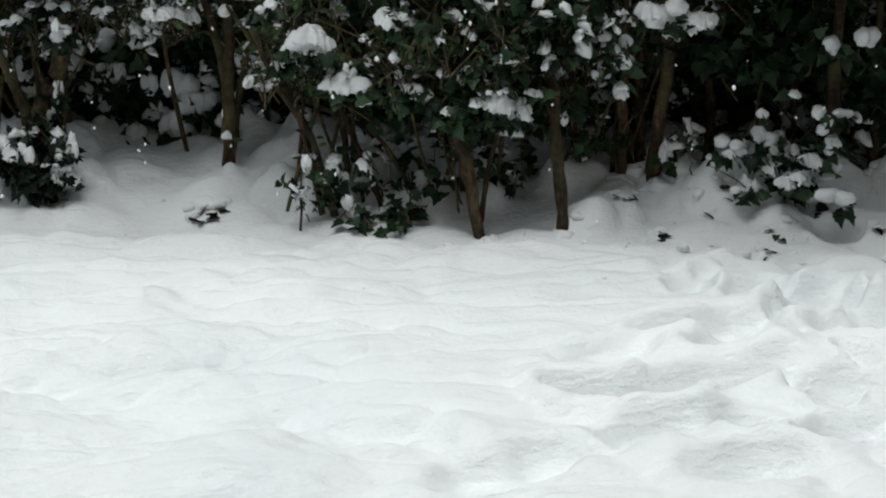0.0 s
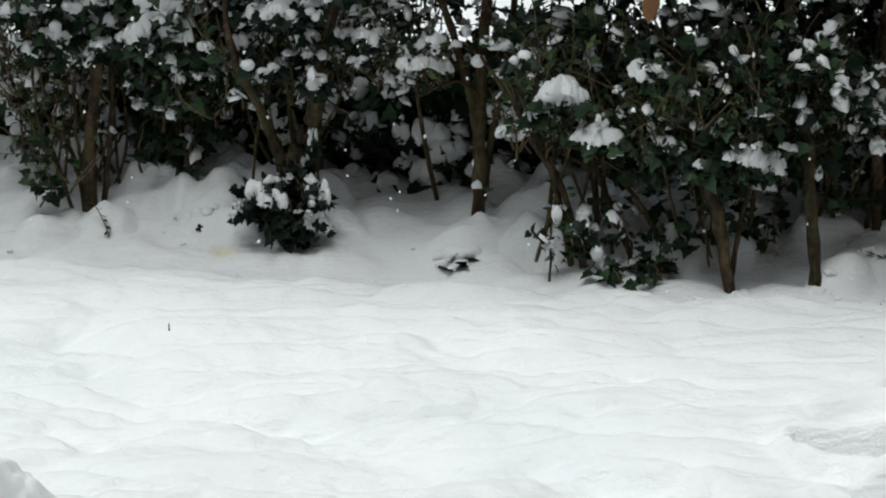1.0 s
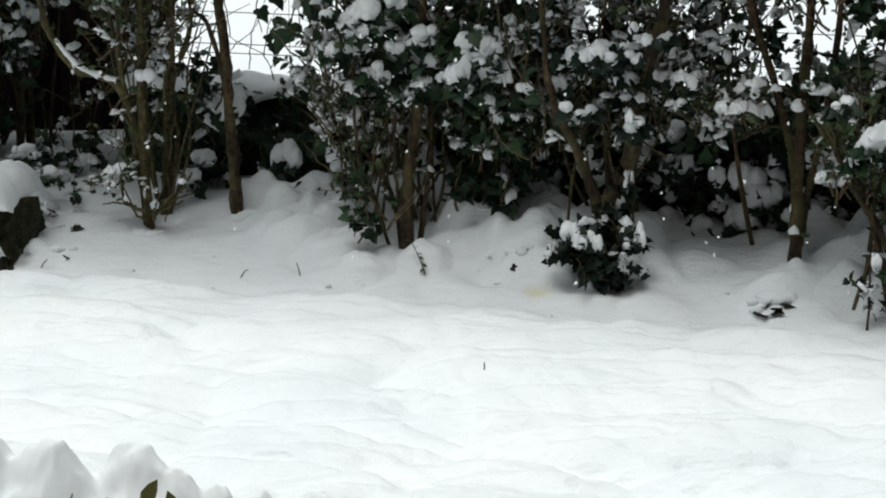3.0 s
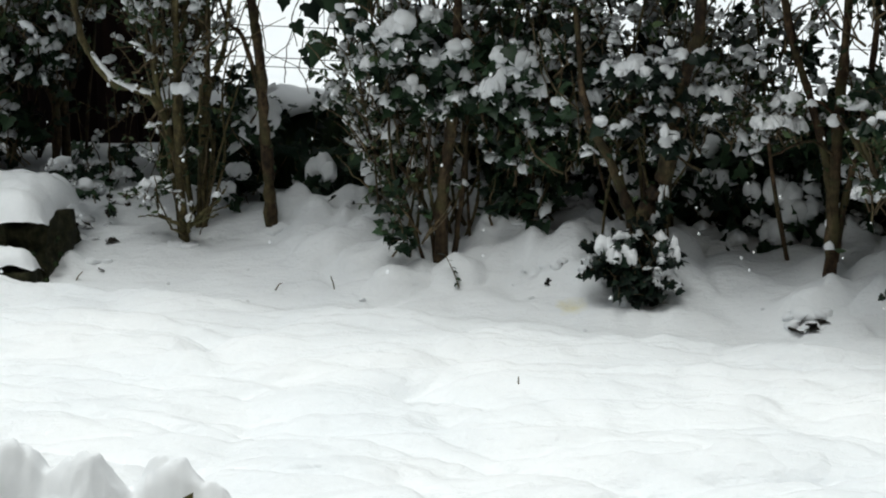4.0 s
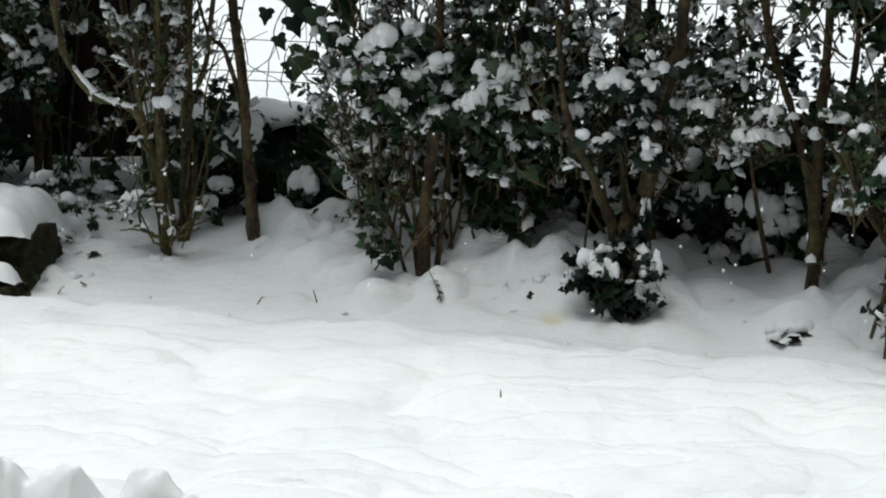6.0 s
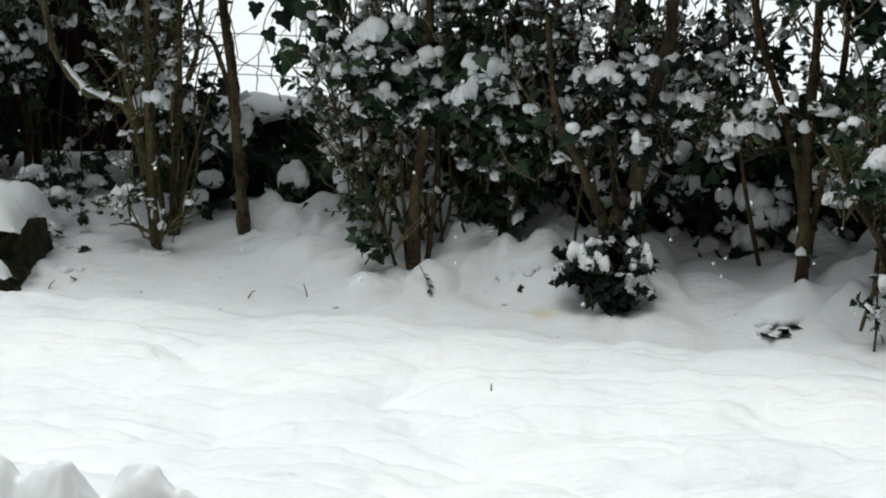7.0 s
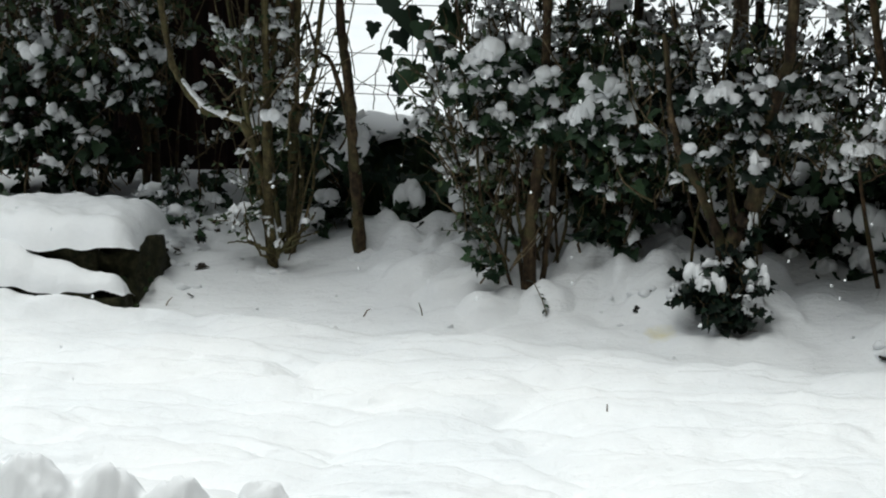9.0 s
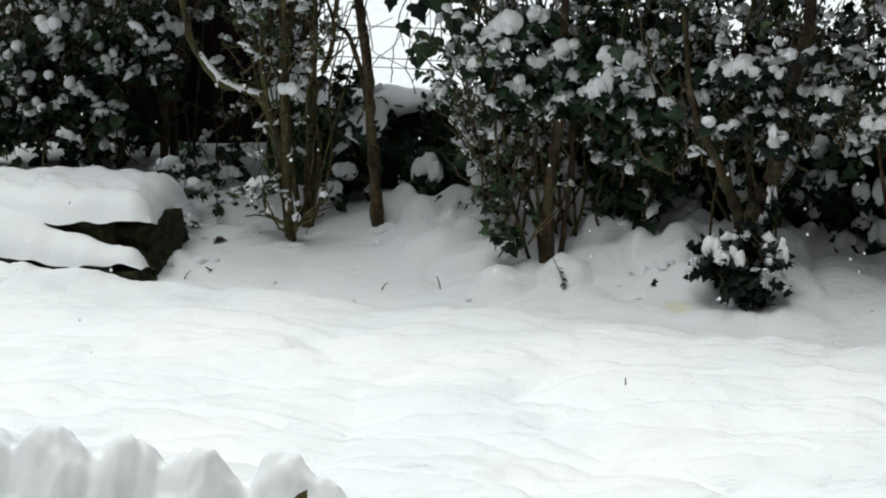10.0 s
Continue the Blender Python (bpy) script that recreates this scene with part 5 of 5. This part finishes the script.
# ---- low plant in front, under snow ----
KNOBS = [(-0.70, 0.585, 0.034), (-0.632, 0.584, 0.032), (-0.562, 0.590, 0.034), (-0.490, 0.587, 0.033), (-0.418, 0.577, 0.031), (-0.345, 0.570, 0.031), (-0.267, 0.561, 0.026),
         (-0.249, 0.561, 0.017), (-0.217, 0.541, 0.017), (-0.182, 0.530, 0.016), (-0.140, 0.512, 0.014), (-0.065, 0.505, 0.050), (0.02, 0.455, 0.034)]


def front_plant():
    rng = np.random.default_rng(8)
    r = root("snowy_shrub", (-0.35, 2.03, height(-0.35, 2.03)), "small evergreen shrub buried under knobbly snow", "shrub")
    for k in range(12):
        x = -0.74 + 0.065 * k
        v, f = tube(spline([(-0.35 + 0.03 * (k - 6), 2.03, -0.03), (x * 0.7 - 0.10, 2.03, 0.2), (x, 2.02, 0.44)], 8), 0.008, 0.003, 6, rng, 0.05)
        mesh_object("stem", v, f, TWIG, r)
    xs, ys = np.meshgrid(np.arange(-0.82, 0.12, 0.0030), np.arange(1.9, 2.16, 0.0030), indexing="ij")
    ridge = np.interp(xs, [k[0] for k in KNOBS], [k[1] - 0.024 - 0.50 * k[2] for k in KNOBS])
    warp = 0.010 * soft_noise(xs, ys, 26, 2.0) + 0.006 * soft_noise(xs, ys, 60, 3.0)
    top = ridge - 0.5 * np.maximum(0, ys - 2.0) - 1.6 * np.maximum(0, 1.985 - ys) ** 1.1
    swell = np.zeros_like(top)
    for x, z, w in KNOBS:
        d = np.sqrt(((xs - x + warp) / (1.14 * w)) ** 2 + ((ys - 1.99 - 0.012 * math.sin(x * 40) + warp) / (1.15 * w)) ** 2)
        swell = np.maximum(swell, np.clip(1 - (0.90 * d) ** 2, 0, 1) ** 0.7 * (0.020 + 0.55 * w))
    for _ in range(5):
        swell = (swell + np.roll(swell, 1, 0) + np.roll(swell, -1, 0) + np.roll(swell, 1, 1) + np.roll(swell, -1, 1)) / 5
    top += swell + 0.006 * soft_noise(xs, ys, 34, 2.0) + 0.007 * soft_noise(xs, ys, 62, 4.0) * np.clip(30 * swell, 0.3, 1) + 0.0045 * soft_noise(xs, ys, 120, 4.0) + 0.0022 * soft_noise(xs, ys, 240, 6.0)
    edge = np.minimum(np.minimum(xs - xs.min(), xs.max() - xs), np.minimum(ys - ys.min(), ys.max() - ys))
    top = np.where(edge < 0.004, top - 0.03, top)
    ring = ((xs + 0.35) / 0.47) ** 6 + ((ys - 2.03) / 0.125) ** 4 + 0.3 * soft_noise(xs, ys, 18, 7.0) + 0.15 * soft_noise(xs, ys, 45, 3.0)
    top -= 0.09 * np.clip(ring - 0.55, 0, 0.6)
    a, b = xs.shape
    at = np.arange(a * b).reshape(a, b)
    faces = np.stack([at[:-1, :-1], at[1:, :-1], at[1:, 1:], at[:-1, 1:]], -1).reshape(-1, 4)
    faces = faces[ring[:-1, :-1].ravel() < 0.95]
    mesh_object("snow_cover", np.column_stack([xs.ravel(), ys.ravel(), top.ravel()]), faces, SOFT_SNOW, r, "knobbly cover of soft snow")
    n = 900
    spots = np.column_stack([rng.uniform(-0.72, -0.06, n), 2.03 + 0.11 * rng.standard_normal(n).clip(-1.1, 1.1), rng.uniform(0.10, 0.36, n)])
    spots[:, 0] = -0.35 + (spots[:, 0] + 0.35) * (0.55 + spots[:, 2])
    ways = np.column_stack([rng.standard_normal(n), rng.standard_normal(n), 0.3 * rng.standard_normal(n)])
    mesh_object("foliage", *many(OVAL_LEAF, spots, leaf_turns(rng, n, ways), rng.uniform(0.025, 0.045, n)), PRIVET, r)["kind"] = "stuff"
    for k, (x, z) in enumerate([(-0.252, 0.506), (-0.22, 0.497), (-0.33, 0.50), (-0.41, 0.495), (-0.19, 0.475), (-0.29, 0.485), (-0.48, 0.49), (-0.55, 0.485), (-0.15, 0.44)]):
        ob = new("leaf", OLIVE_MESH)
        ob.parent = r
        ob.matrix_parent_inverse = r.matrix_world.inverted()
        ob.matrix_basis = pose(x, 1.955, z, rng.uniform(60, 100), rng.uniform(-30, 30), rng.uniform(-40, 40)) @ Matrix.Scale(rng.uniform(0.026, 0.036), 4)


OLIVE_MESH = leaf_mesh(OVAL_LEAF, OLIVE)
front_plant()


# ---- fallen leaves, stalks ----
DEAD_MESH = leaf_mesh(IVY_LEAF, DEAD)


def fallen(x, y, n, seed, label):
    rng = np.random.default_rng(seed)
    z = height(x, y)
    r = root("leaf_pile", (x, y, z), label, "leaves", "fallen leaves")
    for _ in range(n):
        px, py = x + rng.uniform(-0.04, 0.04), y + rng.uniform(-0.02, 0.02)
        ob = new("leaf", DEAD_MESH)
        ob.parent = r
        ob.matrix_parent_inverse = r.matrix_world.inverted()
        ob.matrix_basis = pose(px, py, height(px, py) + 0.003, rng.uniform(-30, 50), rng.uniform(-40, 40), rng.uniform(0, 360)) @ Matrix.Scale(rng.uniform(0.018, 0.034), 4)
    if seed == 1:
        mesh_object("snow_crust", *lump((x + 0.02, y + 0.04, z + 0.010), (0.045, 0.030, 0.026), 2.1, 3, 0.8, 1.1), SNOW, r)
    for k in range(3):
        px, py, w = x + rng.uniform(-0.05, 0.05), y + rng.uniform(0.012, 0.045), rng.uniform(0.008, 0.019)
        mesh_object("snow_crust", *lump((px, py, height(px, py) + 0.1 * w), (w, 0.8 * w, 0.75 * w), seed + 1.9 * k, 2, 0.8, 1.1), SNOW, r)
    return r


for x, y, n, seed in ((0.811, 4.622, 8, 1), (1.78, 4.28, 3, 2), (1.93, 4.12, 6, 3), (2.16, 4.28, 4, 4), (0.25, 4.90, 2, 5), (-0.855, 5.64, 5, 6), (1.74, 4.38, 3, 7), (-0.922, 5.47, 6, 8), (-0.878, 5.34, 2, 9), (-0.878, 5.17, 1, 10)):
    fallen(x, y, n, seed, "dark dead leaves poking out of the snow")
for x, y, h, lean in ((0.151, 4.088, 0.014, 0.0), (-0.255, 4.981, 0.03, -0.01), (-0.9, 5.12, 0.02, 0.02)):
    z = height(x, y)
    ob = mesh_object("grass_stalk", *tube([(x, y, z - 0.01), (x + lean / 2, y, z + h / 2), (x + lean, y, z + h)], 0.002, 0.0012, 6), TWIG)
    tagged(ob, "short dry stalk poking out of the snow", "stalk", "stalks in the snow")
leafy = root("hanging_leaf", (1.171, 4.33, 0.671), "withered orange-brown leaf hanging in the hedge", "leaf")
blade = mesh_object("blade", OVAL_LEAF[0] * (0.085, 0.075, 0.05), OVAL_LEAF[1], BROWN_LEAF, leafy)
blade.matrix_basis = pose(1.171, 4.33, 0.671, -80, 6, 10)
mesh_object("stalk", *tube([(1.171, 4.33, 0.671), (1.18, 4.37, 0.70), (1.20, 4.46, 0.74)], 0.0012, 0.001, 5), TWIG, leafy)


# snow lying along the bowed branch
line = spline([(-0.725, 5.338, 0.431), (-0.775, 5.353, 0.443), (-0.823, 5.367, 0.463), (-0.858, 5.378, 0.496), (-0.884, 5.386, 0.528)], 36)
v, f = tube(line, 0.009, 0.005, 10, np.random.default_rng(3), 0.12)
v[:, 2] += 0.004
strip = mesh_object("branch_snow", v, f, SNOW)
tagged(strip, "strip of white snow lying along the bowed branch", "snow")


def sprig(x, y, seed):
    rng = np.random.default_rng(seed)
    z = height(x, y)
    r = root("sprig", (x, y, z), "small green sprig stuck in the snow beside a trunk", "twig")
    line = spline([(x + 0.012, y, z - 0.01), (x, y, z + 0.03), (x - 0.022, y + 0.01, z + 0.075)], 8)
    mesh_object("stem", *tube(line, 0.002, 0.001, 5), TWIG, r)
    for k in range(7):
        p = line[1 + k]
        ob = new("leaf", SPRIG_MESH)
        ob.parent = r
        ob.matrix_parent_inverse = r.matrix_world.inverted()
        ob.matrix_basis = pose(*p, rng.uniform(-40, 40), rng.uniform(-40, 40), rng.uniform(0, 360)) @ Matrix.Scale(rng.uniform(0.014, 0.022), 4)


SPRIG_MESH = leaf_mesh(OVAL_LEAF, IVY_ONE)
sprig(0.03, 4.93, 5)


# ---- clods of snow fallen from the hedge ----
rng = np.random.default_rng(44)
spots, sizes = [], []
for _ in range(70):
    x = rng.uniform(-0.9, 2.5)
    if rng.random() < 0.35:
        x = rng.uniform(1.5, 2.5)
    y = behind(x, rng.uniform(-0.55, 0.15))
    spots.append((x, y))
    sizes.append(rng.uniform(0.008, 0.016) if rng.random() < 0.85 else rng.uniform(0.016, 0.034))
zs = ground_height(np.array([p[0] for p in spots]), np.array([p[1] for p in spots]))
clods = mesh_object("snow_clods", *pads(rng, np.array([(x, y, z + 0.1 * w) for (x, y), z, w in zip(spots, zs, sizes)]), sizes, 0.3), SNOW)
tagged(clods, "small clods of snow dropped from the hedge", "snow", kind="stuff")
for k in range(5):
    x = rng.uniform(-0.7, 2.3)
    y = behind(x, rng.uniform(-0.35, 0.0))
    z, a = height(x, y), rng.uniform(0, 6.28)
    d = np.array([math.cos(a), math.sin(a) * 0.6, rng.uniform(0.2, 0.9)]) * rng.uniform(0.02, 0.06)
    p = np.array([x, y, z])
    ob = mesh_object("twig", *tube([p - d * 0.2, p + d * 0.5 + (0, 0, 0.006), p + d], 0.002, 0.001, 5), TWIG)
    tagged(ob, "thin dark twig sticking out of the snow", "twig", "twigs in the snow")
for k, (x, y, n) in enumerate([(2.02, 4.20, 4), (1.9, 4.32, 3), (-0.86, 5.55, 4), (2.25, 4.15, 4), (1.2, 4.5, 3)]):
    fallen(x, y, n, 20 + k, "dark ivy leaves lying half buried in the snow")


# ---- flakes in the air ----
rng = np.random.default_rng(71)
count = 150
fx = rng.uniform(-1.3, 2.4, count)
flakes = np.column_stack([fx, 5.2 - 0.33 * fx - rng.uniform(0.15, 1.3, count), rng.uniform(0.03, 0.85, count)])
v, f = ico(1)
size = rng.uniform(0.0016, 0.0036, count)
fv = (v[None] * (1 + 0.3 * rng.standard_normal((count, len(v), 1)))) * size[:, None, None] * (1, 1, 1.3) + flakes[:, None]
ff = (np.array(f)[None] + (np.arange(count) * len(v))[:, None, None]).reshape(-1, 3)
tagged(mesh_object("falling_snow", fv.reshape(-1, 3), ff, SNOW), "small white snowflakes drifting down before the hedge", "snow", kind="stuff")
